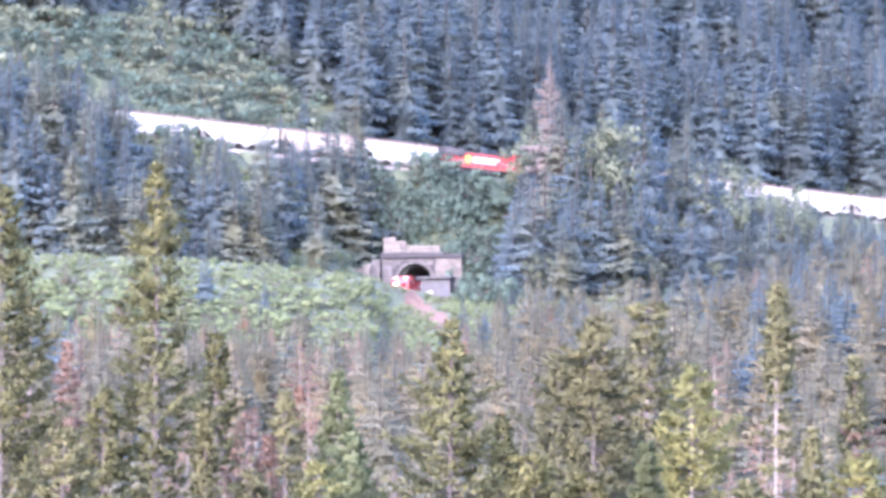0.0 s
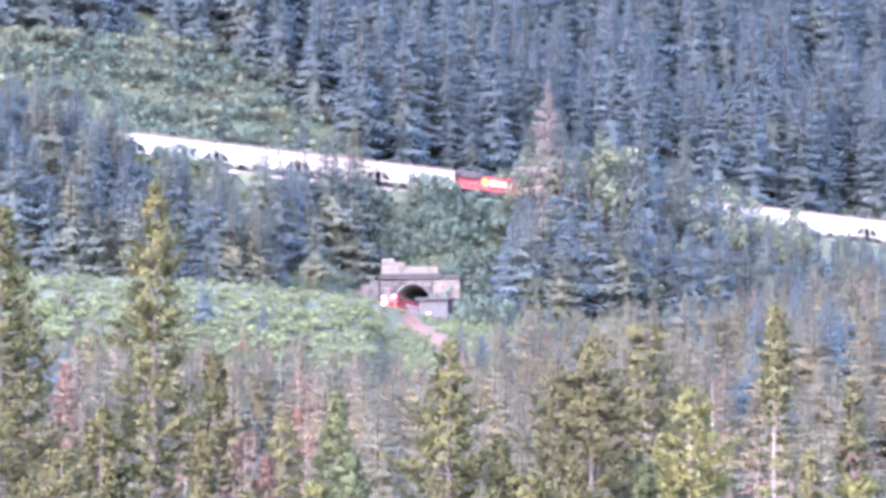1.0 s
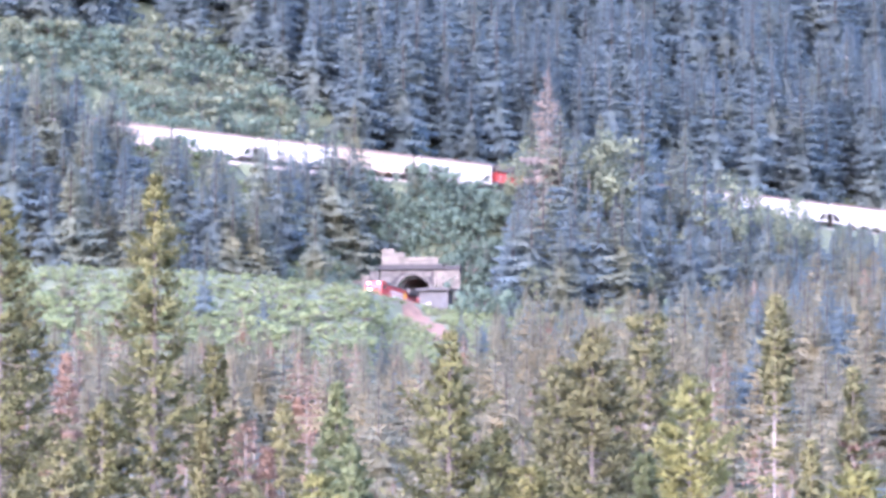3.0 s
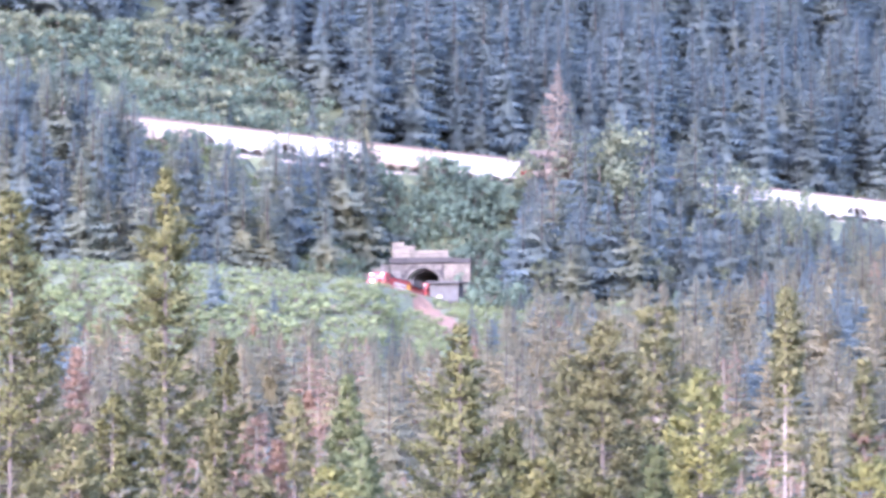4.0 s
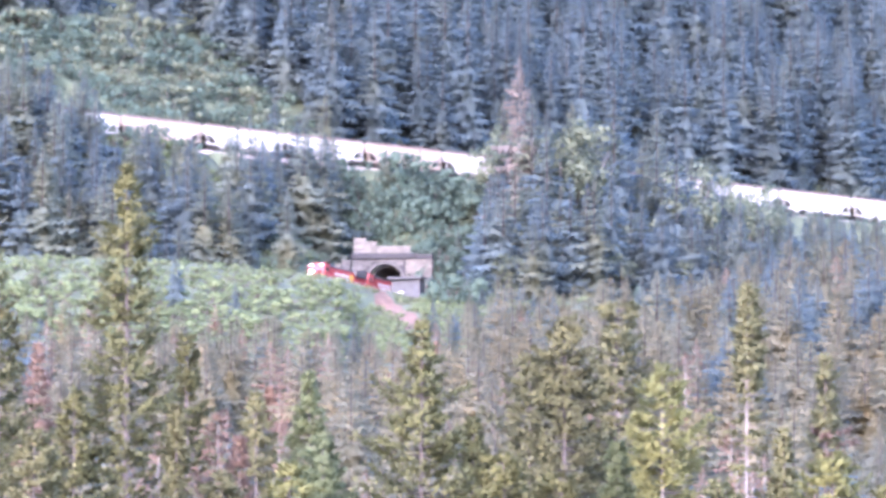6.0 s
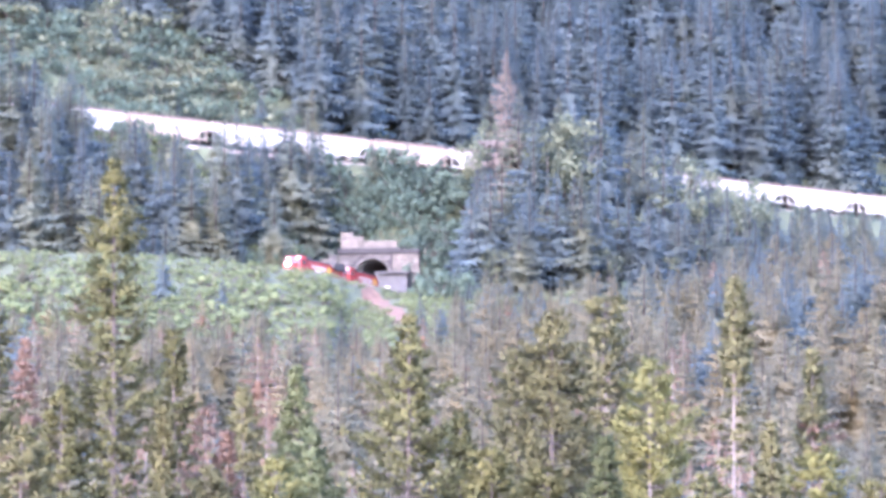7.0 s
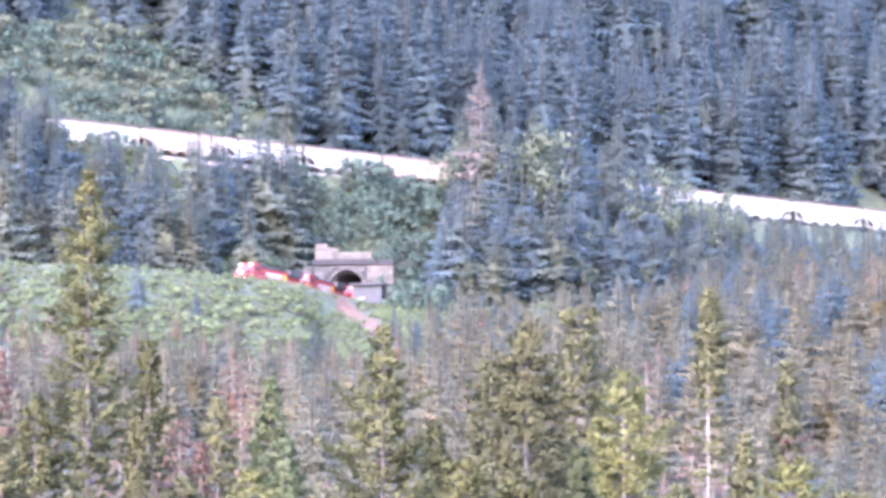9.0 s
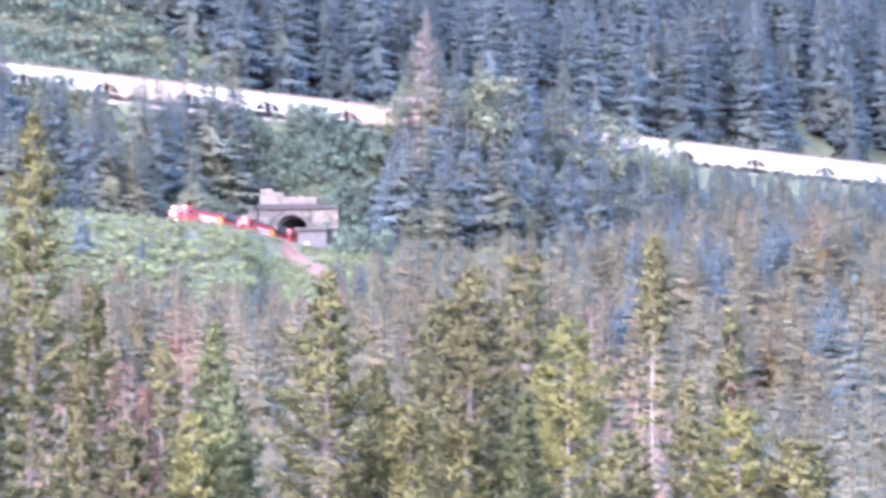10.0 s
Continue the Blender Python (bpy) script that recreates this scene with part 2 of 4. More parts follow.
LOW_LINE = catmull(LOW_PATH)
LOW_ARC = [0.0]
for p, q in zip(LOW_LINE, LOW_LINE[1:]):
    LOW_ARC.append(LOW_ARC[-1] + (q - p).length)
PORTAL_ARC = 90.0


def low_at(arc):
    """The place on the lower track, that many metres past the portal."""
    a = arc + PORTAL_ARC
    x = float(np.interp(a, LOW_ARC, [p.x for p in LOW_LINE]))
    y = float(np.interp(a, LOW_ARC, [p.y for p in LOW_LINE]))
    return Vector((x, y, LOW_Z))


def up_at(arc):
    p = UP_A + UP_DIR * arc
    return Vector((p.x, p.y, UP_Z + UP_FALL * arc))


# ---- ground ----
OUTSIDE = np.array([(p.x, p.y) for p, a in zip(LOW_LINE, LOW_ARC) if a >= PORTAL_ARC - 0.5])


def smooth_noise(x, y, size, seed):
    """Smooth bumps between -1 and 1."""
    k = 2 * math.pi / size
    return (np.sin(k * x + seed) * np.cos(k * 0.83 * y + 1.7 * seed) + 0.5 * np.sin(k * 2.1 * y - 0.7 * x * k + 2.3 * seed)) / 1.5


def ground_z(x, y):
    """Height of the ground at arrays of places."""
    x, y = np.asarray(x, float), np.asarray(y, float)
    front = np.interp(y, [-200, 0, 60, 330, 600, 800, 1000, 1090, 1160, 1250, 1600, 3000], [0, 0, 1.5, 16.5, 30, 51, 82, 101, 114.6, 115.2, 115.5, 120])
    front = front + smooth_noise(x, y, 60, 1.0) * np.clip((y - 100) / 300, 0, 1) * np.clip((1150 - y) / 100, 0, 1) * 1.5
    along = (x - UP_A.x) * UP_DIR.x + (y - UP_A.y) * UP_DIR.y
    s = (x - UP_A.x) * UP_NORMAL.x + (y - UP_A.y) * UP_NORMAL.y
    shelf = UP_Z + UP_FALL * along - 0.75
    behind = shelf + np.clip(s - 3.2, 0, 260) * 0.72 + np.clip(s - 263, 0, 400) * 0.3
    below = shelf - np.clip(-s - 4.6, 0, 200) * 0.88
    rough = smooth_noise(x, y, 23, 2.0) * np.clip((np.abs(s) - 5) / 10, 0, 1) * 0.9
    hill = np.where(s > 0, behind, below) + rough
    z = np.maximum(front, hill)
    # the cutting and the bank of the lower track
    best = np.full(x.shape, 1e9)
    side = np.zeros(x.shape)
    near = (y > 1040) & (y < 1215) & (x < 40)
    if near.any():
        xs, ys = x[near], y[near]
        b, sd = np.full(xs.shape, 1e9), np.zeros(xs.shape)
        for (ax, ay), (bx, by) in zip(OUTSIDE, OUTSIDE[1:]):
            dx, dy = bx - ax, by - ay
            t = np.clip(((xs - ax) * dx + (ys - ay) * dy) / (dx * dx + dy * dy), 0, 1)
            d = np.hypot(xs - ax - t * dx, ys - ay - t * dy)
            cross = dx * (ys - ay) - dy * (xs - ax)
            sd, b = np.where(d < b, cross, sd), np.minimum(d, b)
        best[near], side[near] = b, sd
        away = side > 0  # the valley side
        bank = LOW_Z + np.interp(best, [0, 3.4, 6, 9, 60], [-0.7, -0.7, 0.55, 0.45, -19.0]) + smooth_noise(x, y, 9, 3.0) * 0.2 * np.clip((best - 4) / 3, 0, 1)
        cut = LOW_Z - 0.7 + np.clip(best - 3.6, 0, 60) * 1.15
        reach = best < 60
        natural = np.minimum(z, np.maximum(cut, LOW_Z - 0.7))
        banked = np.where(best < 12, bank, np.maximum(bank, np.minimum(z, front)))
        berm = LOW_Z + 0.75 - ((best - 6.2) / 2.3) ** 2 * 0.7
        natural = np.where(away & (y < 1179) & (x > -20), np.maximum(natural, np.minimum(berm, LOW_Z - 0.7 + np.clip(best - 3.6, 0, 9) * 1.15)), natural)
        share = np.clip((-12.5 - x) / 4, 0, 1)
        z = np.where(reach, np.where(away, share * banked + (1 - share) * natural, natural), z)
    return z


GRID = {}


def gz(x, y):
    """Height of the built ground, read off its mesh."""
    xs, ys, h = GRID["x"], GRID["y"], GRID["h"]
    i = min(max(int(np.searchsorted(xs, x)) - 1, 0), len(xs) - 2)
    j = min(max(int(np.searchsorted(ys, y)) - 1, 0), len(ys) - 2)
    u, v = (x - xs[i]) / (xs[i + 1] - xs[i]), (y - ys[j]) / (ys[j + 1] - ys[j])
    return float((h[j, i] * (1 - u) + h[j, i + 1] * u) * (1 - v) + (h[j + 1, i] * (1 - u) + h[j + 1, i + 1] * u) * v)


def build_ground():
    def cells(lo, hi, fine_lo, fine_hi, fine, coarse):
        a = list(np.arange(lo, fine_lo, coarse)) + list(np.arange(fine_lo, fine_hi, fine)) + list(np.arange(fine_hi, hi + coarse, coarse))
        return np.array(a)
    xs = cells(-2600, 2600, -120, 150, 1.5, 20)
    ys = cells(-1500, 2600, 1050, 1330, 1.5, 20)
    gx, gy = np.meshgrid(xs, ys)
    h = ground_z(gx, gy)
    GRID.update(x=xs, y=ys, h=h)
    nx, ny = len(xs), len(ys)
    verts = np.stack([gx.ravel(), gy.ravel(), h.ravel()], 1).tolist()
    faces = []
    side_dir = Vector((BORE_DIR.y, -BORE_DIR.x))
    for j in range(ny - 1):
        for i in range(nx - 1):
            cx, cy = (xs[i] + xs[i + 1]) / 2, (ys[j] + ys[j + 1]) / 2
            d = Vector((cx, cy)) - PORTAL
            if -1.6 < d.dot(BORE_DIR) < 9 and abs(d.dot(side_dir)) < 4.2:
                continue
            a = j * nx + i
            faces.append((a, a + 1, a + nx + 1, a + nx))
    ob = part("ground", (verts, faces), M_SOIL)
    for p in ob.data.polygons:
        p.use_smooth = True
    return tagged(ob, "wooded mountainside and valley floor of dark soil", "ground", kind="structure")


build_ground()

# ---- plants ----
rng = np.random.default_rng(7)


class Blades:
    """Gathers many small leaf or needle blades into one mesh; each takes the soft normal of the bough or clump that it sits on."""

    def __init__(self):
        self.p, self.q = [], []

    def add(self, a, b, c, out):
        """Arrays of corners and of outward directions, one row a blade."""
        face = np.cross(b - a, c - a)
        turn = ((face * out).sum(1) < 0)[:, None]
        b, c = np.where(turn, c, b), np.where(turn, b, c)
        self.p.append(np.stack([a, b, c], 1).reshape(-1, 3))
        n = out / (np.linalg.norm(out, axis=1)[:, None] + 1e-6)
        self.q.append(np.repeat(n, 3, axis=0))

    def mesh(self):
        v = np.concatenate(self.p)
        return v, np.arange(len(v)).reshape(-1, 3), np.concatenate(self.q)


def tiered_blades(h, r, seed, start=0.06, gap=0.95, per=10, droop=0.35, curve=0.8, ragged=0.3, twigs=3, core=0.42, thin=0.0, frond=0.36):
    """A forest conifer: whorls of drooping fronds round a ragged inner cone. thin: the share of fronds that are missing."""
    g = np.random.default_rng(seed)
    out = Blades()
    z = h * start
    lean = g.uniform(0, 6.28)
    while z < h * 0.985:
        t = (z / h - start) / (1 - start)
        reach = r * (1 - t) ** curve * (0.7 + 0.3 * min(1, t * 6)) * g.uniform(1 - ragged, 1 + 0.6 * ragged)
        n = max(6, int(per * (1 - 0.3 * t)))
        az = g.uniform(0, 6.28) + np.arange(n) * 6.283 / n + g.normal(0, 0.22, n)
        if thin:
            az = az[g.random(n) > thin]
            n = len(az)
        if n:
            length = np.maximum(0.2, reach * g.uniform(0.7, 1.15, n) * (1 + 0.15 * np.cos(az - lean)))
            d = np.stack([np.cos(az), np.sin(az), np.zeros(n)], 1)
            perp = np.stack([-d[:, 1], d[:, 0], np.zeros(n)], 1)
            z0 = z + g.uniform(-0.25, 0.25, n) * gap
            sag = (droop + 0.12) * (1 - 0.6 * t) * g.uniform(0.7, 1.3, n)

            def at(f):
                q = d * (length * f)[:, None]
                q[:, 2] = z0 + length * (-sag * f + 0.12 * f ** 3)
                return q
            soft = d + np.array([0, 0, 0.55])
            for k in range(twigs):
                f0, f1 = 0.32 + 0.68 * k / twigs, 0.32 + 0.68 * (k + 1.15) / twigs
                a, b = at(f0), at(min(f1, 1.08))
                half = np.maximum(0.26, length * (frond - 0.26 * f0)) * g.uniform(0.6, 1.3, n)
                for sgn in (-1, 1):
                    c = at(f0 + 0.5 * (f1 - f0)) + perp * (sgn * half)[:, None]
                    c[:, 2] -= half * g.uniform(0.6, 1.3, n)
                    out.add(a, b, c, soft + perp * sgn * 0.3 + g.normal(0, 0.07, (n, 3)))
        z += gap * g.uniform(0.8, 1.2) * (1 - 0.5 * t)
    if core:
        sides, z = 7, h * start
        while z < h * 0.5:
            t = (z / h - start) / (1 - start)
            tier = 0.05 * h * g.uniform(0.8, 1.2) * (1 - 0.4 * t)
            full = r * (1 - t) ** curve * core * (1 - 0.2 * t) * g.uniform(0.8, 1.15)
            az = g.uniform(0, 6.28) + np.arange(sides) * 6.283 / sides
            d = np.stack([np.cos(az), np.sin(az), np.zeros(sides)], 1)
            rim = d * (full * g.uniform(0.75, 1.25, sides))[:, None]
            rim[:, 2] += z - droop * full * 0.6 + g.uniform(-0.2, 0.2, sides) * tier
            top = d * 0.5 * full
            top[:, 2] += z + tier * 1.3
            up = np.array([0, 0, 0.4])
            out.add(top, rim, np.roll(rim, -1, 0), d + up)
            out.add(top, np.roll(rim, -1, 0), np.roll(top, -1, 0), d + up)
            z += tier
    tip = np.array([[0, 0, h]])
    for a in range(3):
        o = np.array([[math.cos(a * 2.1), math.sin(a * 2.1), 0]]) * 0.12
        out.add(tip + o - [0, 0, 0.9], tip - o - [0, 0, 0.9], tip, o * 5 + [0, -0.3, 0.4])
    return out


def open_blades(h, r, seed, start=0.08, gap=0.45, per=6, twigs=7, tufts=5, droop=0.3, curve=0.8, ragged=0.35, holes=0.0, upturn=0.3, length_of_tuft=0.30, width=0.10):
    """A near conifer's needles and its boughs: uneven boughs that dip and turn up, with needle tufts on their outer twigs."""
    g = np.random.default_rng(seed)
    needles, wood = Blades(), Blades()
    z = h * start
    lean = g.uniform(0, 6.28)
    up = np.array([0, 0, 1.0])
    while z < h * 0.992:
        t = (z / h - start) / (1 - start)
        reach = r * (1 - t) ** curve * (0.7 + 0.3 * min(1, t * 6)) * g.uniform(1 - ragged, 1 + 0.7 * ragged)
        if holes and math.sin(t * 23 + seed) + math.sin(t * 41 + 2 * seed) > 1.3 - holes:
            reach *= 0.5
        n = max(3, int(per * g.uniform(0.7, 1.25)))
        az = g.uniform(0, 6.28) + np.arange(n) * 6.283 / n + g.normal(0, 0.35, n)
        length = np.maximum(0.14, reach * g.uniform(0.5, 1.2, n) * (1 + 0.18 * np.cos(az - lean)))
        d = np.stack([np.cos(az), np.sin(az), np.zeros(n)], 1)
        perp = np.stack([-d[:, 1], d[:, 0], np.zeros(n)], 1)
        z0 = z + g.uniform(-0.3, 0.3, n) * gap
        sag = droop * (1 - 1.6 * t) + g.normal(0, 0.09, n)
        rise = upturn * g.uniform(0.5, 1.4, n)

        def at(f):
            q = d * (length * f)[:, None]
            q[:, 2] = z0 + length * (-sag * f + (np.maximum(sag, 0) * 0.7 + rise) * f ** 3)
            return q
        w0 = 0.012 + 0.012 * length[:, None]
        for f0, f1 in ((0.0, 0.4), (0.4, 0.75), (0.75, 1.0)):
            a, b = at(f0), at(f1)
            wood.add(a + perp * w0 * (1.2 - f0), a - perp * w0 * (1.2 - f0), b, up + d * 0.2)
            wood.add(a + up * w0 * (1.2 - f0), a - up * w0 * (1.2 - f0), b, perp)
        count = int(min(12, max(3, 3 + twigs * 0.55 * reach)))
        for k in range(count):
            f = 0.36 + 0.64 * (k + g.uniform(0.2, 0.8)) / count
            p = at(f)
            for sgn in (-1, 1):
                tl = (length * (0.40 - 0.28 * f) + 0.10) * g.uniform(0.5, 1.3, n)
                way = d * 0.7 + perp * sgn * g.uniform(0.4, 1.0, n)[:, None]
                way[:, 2] += g.uniform(-0.45, 0.15, n)
                end = p + way * tl[:, None]
                wood.add(p - d * 0.01, p + d * 0.01, end, up + d * 0.3)
                for q in range(tufts):
                    f2 = g.uniform(0.1, 1.05, n)[:, None]
                    b = p + (end - p) * f2
                    o = g.normal(0, 1, (n, 3)) * 0.5 + way * 0.7 + up * 0.5
                    o /= np.linalg.norm(o, axis=1)[:, None]
                    c = g.normal(0, 1, (n, 3))
                    c -= o * (c * o).sum(1)[:, None]
                    c /= np.linalg.norm(c, axis=1)[:, None] + 1e-6
                    ln = length_of_tuft * g.uniform(0.55, 1.2, n)[:, None]
                    needles.add(b - c * width * 0.5, b + c * width * 0.5, b + o * ln, d * 0.6 + up * 0.7 + o * 0.5 + g.normal(0, 0.15, (n, 3)))
        z += gap * g.uniform(0.7, 1.3) * (1 - 0.4 * t)
    return needles, wood


def crown_lumps(w, h, base, seed, lumps=9, leaves=340, leaf=0.42, core=0.5):
    """A broadleaf crown: uneven lumps with leaf clusters towards their outsides."""
    g = np.random.default_rng(seed)
    out = Blades()
    c = np.stack([g.normal(0, 0.30, lumps) * w, g.normal(0, 0.30, lumps) * w, base + (h - base) * g.uniform(0.1, 0.85, lumps)], 1)
    rad = g.uniform(0.6, 1.3, lumps) * 0.95 * min(w, h - base) / lumps ** 0.5
    which = g.integers(0, lumps, leaves)
    o = g.normal(0, 1, (leaves, 3))
    o /= np.linalg.norm(o, axis=1)[:, None]
    p = c[which] + o * (rad[which] * g.uniform(0.5, 1.25, leaves))[:, None]
    p[:, 2] = np.maximum(p[:, 2], base * 0.6 + 0.05)
    a = g.normal(0, 1, (leaves, 3)) + o * 0.2
    a /= np.linalg.norm(a, axis=1)[:, None]
    b = np.cross(a, o + g.normal(0, 0.5, (leaves, 3)))
    b /= np.linalg.norm(b, axis=1)[:, None] + 1e-6
    s = leaf * g.uniform(0.5, 1.1, leaves)[:, None]
    soft = o + np.array([0, 0, 0.25]) + g.normal(0, 0.2, (leaves, 3)) + (p - np.array([0, 0, base + 0.4 * (h - base)])) / max(w, h) * 0.8
    ico = bmesh.new()
    bmesh.ops.create_icosphere(ico, subdivisions=1, radius=1.0)
    iv = np.array([q.co[:] for q in ico.verts])
    it = np.array([[q.index for q in f.verts] for f in ico.faces])
    ico.free()
    for cc, rr in zip(c, rad) if core else ():
        lump = cc + iv * rr * core * g.uniform(0.6, 1.2, (len(iv), 1))
        lump[:, 2] = np.maximum(lump[:, 2], 0.02)
        tri = lump[it]
        away = tri.mean(1) - cc
        out.add(tri[:, 0], tri[:, 1], tri[:, 2], away / rr + np.array([0, 0, 0.25]))
    out.add(p - a * s * 0.5, p + b * s * 0.6, p + a * s * 0.5, soft)
    out.add(p - a * s * 0.45, p - b * s * 0.5 + o * s * 0.15, p + a * s * 0.4, soft)
    return out


def stem(h, r, top=0.02, bend=0.0, sides=7):
    bm = bmesh.new()
    n = 5
    for i in range(n):
        a, b = i / n, (i + 1) / n
        add_rod(bm, (bend * math.sin(a * 3), 0, h * a), (bend * math.sin(b * 3), 0, h * b + 0.02), r + (top - r) * a, r + (top - r) * b, sides)
    return bm


def conifer(name, label, category, group, needles, bark, h, r, seed, trunk_r=0.17, stubs=0, near=False, **kw):
    """A conifer at the origin: trunk and crown. stubs: bare dead boughs on the lower stem."""
    tree = new(name)
    tagged(tree, label, category, group)
    bm = stem(h * 0.97, trunk_r, 0.025, bend=0.06)
    g = np.random.default_rng(seed + 99)
    for i in range(stubs):
        z, a, ln = g.uniform(0.15, 0.75) * h, g.uniform(0, 6.28), g.uniform(0.4, 1.0) * r * 0.8
        add_rod(bm, (0, 0, z), (ln * math.cos(a), ln * math.sin(a), z - 0.15 * ln), 0.03, 0.01, 4)
    part("trunk", bm, bark, tree)
    if near:
        needles_of, wood_of = open_blades(h, r, seed, **kw)
        part("crown", needles_of.mesh(), needles, tree)
        tagged(part("branchwork", wood_of.mesh(), M_BARK_DARK, tree), kind="stuff")
    else:
        part("crown", tiered_blades(h, r, seed, **kw).mesh(), needles, tree)
    return tree


def broadleaf(name, label, category, group, leaves_mat, w, h, base, seed, **kw):
    tree = new(name)
    tagged(tree, label, category, group)
    bm = bmesh.new()
    g = np.random.default_rng(seed + 5)
    add_rod(bm, (0, 0, 0), (0.05, 0, h * 0.8), 0.03 * h * 0.5 + 0.03, 0.02, 6)
    for i in range(5):
        a = g.uniform(0, 6.28)
        z = h * g.uniform(0.15, 0.5)
        add_rod(bm, (0, 0, z), (math.cos(a) * w * 0.35, math.sin(a) * w * 0.35, z + h * 0.3), 0.05, 0.015, 5)
    part("trunk", bm, M_BARK, tree)
    part("crown", crown_lumps(w, h, base, seed, **kw).mesh(), leaves_mat, tree)
    return tree


def placed(x, y, z, turn, sx, sz):
    return Matrix.Translation((x, y, z)) @ Matrix.Rotation(turn, 4, "Z") @ Matrix.Diagonal((sx, sx, sz, 1))


def seen_from_eye(x, y, z):
    """Bearing and rise of a place from the viewpoint, in thousandths of the distance."""
    return 1000 * x / y, 1000 * (z - EYE_Z) / y


class Woods:
    """Sets out copies of a few model trees: the first ones as trees of their own, those past the limit joined into one wood."""

    def __init__(self, models, height, limit, name, label, kind_name):
        self.models, self.height, self.limit, self.count = models, height, limit, 0
        self.name, self.label, self.kind_name = name, label, kind_name
        self.rest = {}
        self.used = set()

    def plant(self, x, y, h, wide=1.0, which=None, sink=0.15):
        k = int(rng.integers(len(self.models))) if which is None else which
        m = placed(x, y, gz(x, y) - sink, rng.uniform(0, 6.28), h / self.height * wide, h / self.height)
        if self.count < self.limit:
            if k not in self.used:
                self.models[k].matrix_basis = m
                self.used.add(k)
            else:
                sc = self.models[k].scale
                copy_thing(self.models[k], m @ Matrix.Diagonal((1 / sc.x, 1 / sc.y, 1 / sc.z, 1)))
        else:
            self.rest.setdefault(k, []).append(m)
        self.count += 1

    def finish(self):
        """Joins what is past the limit, crowns and trunks apart."""
        for k, mats in self.rest.items():
            for child in self.models[k].children:
                me = child.data
                v = np.empty(len(me.vertices) * 3)
                me.vertices.foreach_get("co", v)
                v = np.concatenate([v.reshape(-1, 3), np.ones((len(me.vertices), 1))], 1)
                me.calc_loop_triangles()
                f = np.empty(len(me.loop_triangles) * 3, dtype=np.int32)
                me.loop_triangles.foreach_get("vertices", f)
                f = f.reshape(-1, 3)
                allv = np.concatenate([v @ np.array(m).T for m in mats])[:, :3]
                faces = (f[None] + (np.arange(len(mats)) * len(v))[:, None, None]).reshape(-1, 3)
                data = (allv, faces)
                if "custom_normal" in me.attributes:
                    q = np.empty(len(me.vertices) * 3, dtype=np.float32)
                    me.attributes["custom_normal"].data.foreach_get("vector", q)
                    q = q.reshape(-1, 3)
                    data += (np.concatenate([q @ np.array(m.to_quaternion().to_matrix()).T for m in mats]),)
                ob = part(self.name, data, me.materials[0])
                tagged(ob, self.label, self.kind_name, kind="stuff")
        for k, model in enumerate(self.models):
            if k not in self.used:
                for child in list(model.children):
                    bpy.data.objects.remove(child)
                bpy.data.objects.remove(model)


def outline(rows):
    """A skyline as bearing and rise, to ask for the rise at a bearing."""
    b, r = [q[0] for q in rows], [q[1] for q in rows]
    return lambda bearing: float(np.interp(bearing, b, r))


# -- the wooded slope above the upper track, and the brushy slide path in it --
BRUSH_EDGE = outline([(-74.59, 141.67), (-66.15, 141.25), (-56.02, 140.40), (-45.05, 139.29), (-37.45, 137.25), (-29.00, 132.74), (-23.93, 128.49), (-20.13, 125.94), (-18.86, 120.43), (85.44, 108.57)])
HILL_H = 20.0
# the blue of these needles is haze carried in their base colour
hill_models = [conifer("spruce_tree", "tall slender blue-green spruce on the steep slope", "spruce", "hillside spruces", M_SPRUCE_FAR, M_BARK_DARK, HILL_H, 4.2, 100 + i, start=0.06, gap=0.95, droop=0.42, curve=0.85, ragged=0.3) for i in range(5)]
hill_woods = Woods(hill_models, HILL_H, 70, "far_woods", "dense blue-green spruce wood on the steep slope", "woods")
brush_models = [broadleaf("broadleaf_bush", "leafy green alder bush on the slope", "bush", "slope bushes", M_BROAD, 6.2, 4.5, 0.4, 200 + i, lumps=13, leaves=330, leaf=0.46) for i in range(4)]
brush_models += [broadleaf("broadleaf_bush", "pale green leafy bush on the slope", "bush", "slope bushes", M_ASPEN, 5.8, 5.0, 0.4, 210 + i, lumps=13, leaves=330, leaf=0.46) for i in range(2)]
slope_brush = Woods(brush_models, 4.6, 160, "slope_brush", "thick green alder brush on the slope", "brush")


def slope_above():
    for s in np.concatenate([np.arange(4.2, 12, 2.8), np.arange(12.6, 86, 3.7)]):
        step = 3.3
        for a in np.arange(-105, 235, step):
            along, ss = a + rng.uniform(-1.5, 1.5), s + rng.uniform(-1.2, 1.2) * (1.0 if s < 12 else 1.5)
            p = UP_A + UP_DIR * along + UP_NORMAL * ss
            b, r = seen_from_eye(p.x, p.y, gz(p.x, p.y))
            if not -72 < b < 88 or r > 152:
                continue
            if r < BRUSH_EDGE(b) - 1.5 and b < -18:
                h = rng.uniform(2.6, 5.2)
                if rng.random() < 0.85:
                    slope_brush.plant(p.x, p.y, h, rng.uniform(0.9, 1.3))
                elif rng.random() < 0.3:
                    hill_woods.plant(p.x, p.y, rng.uniform(5, 9), 1.3)
            elif ss < 8.5:
                if rng.random() < 0.75:
                    slope_brush.plant(p.x, p.y, rng.uniform(1.4, 3.4), rng.uniform(0.9, 1.4))
                elif rng.random() < 0.5:
                    hill_woods.plant(p.x, p.y, rng.uniform(5, 10), 1.3)
            elif rng.random() < 0.30:
                hill_woods.plant(p.x, p.y, rng.uniform(18, 32), rng.uniform(0.9, 1.25))


slope_above()

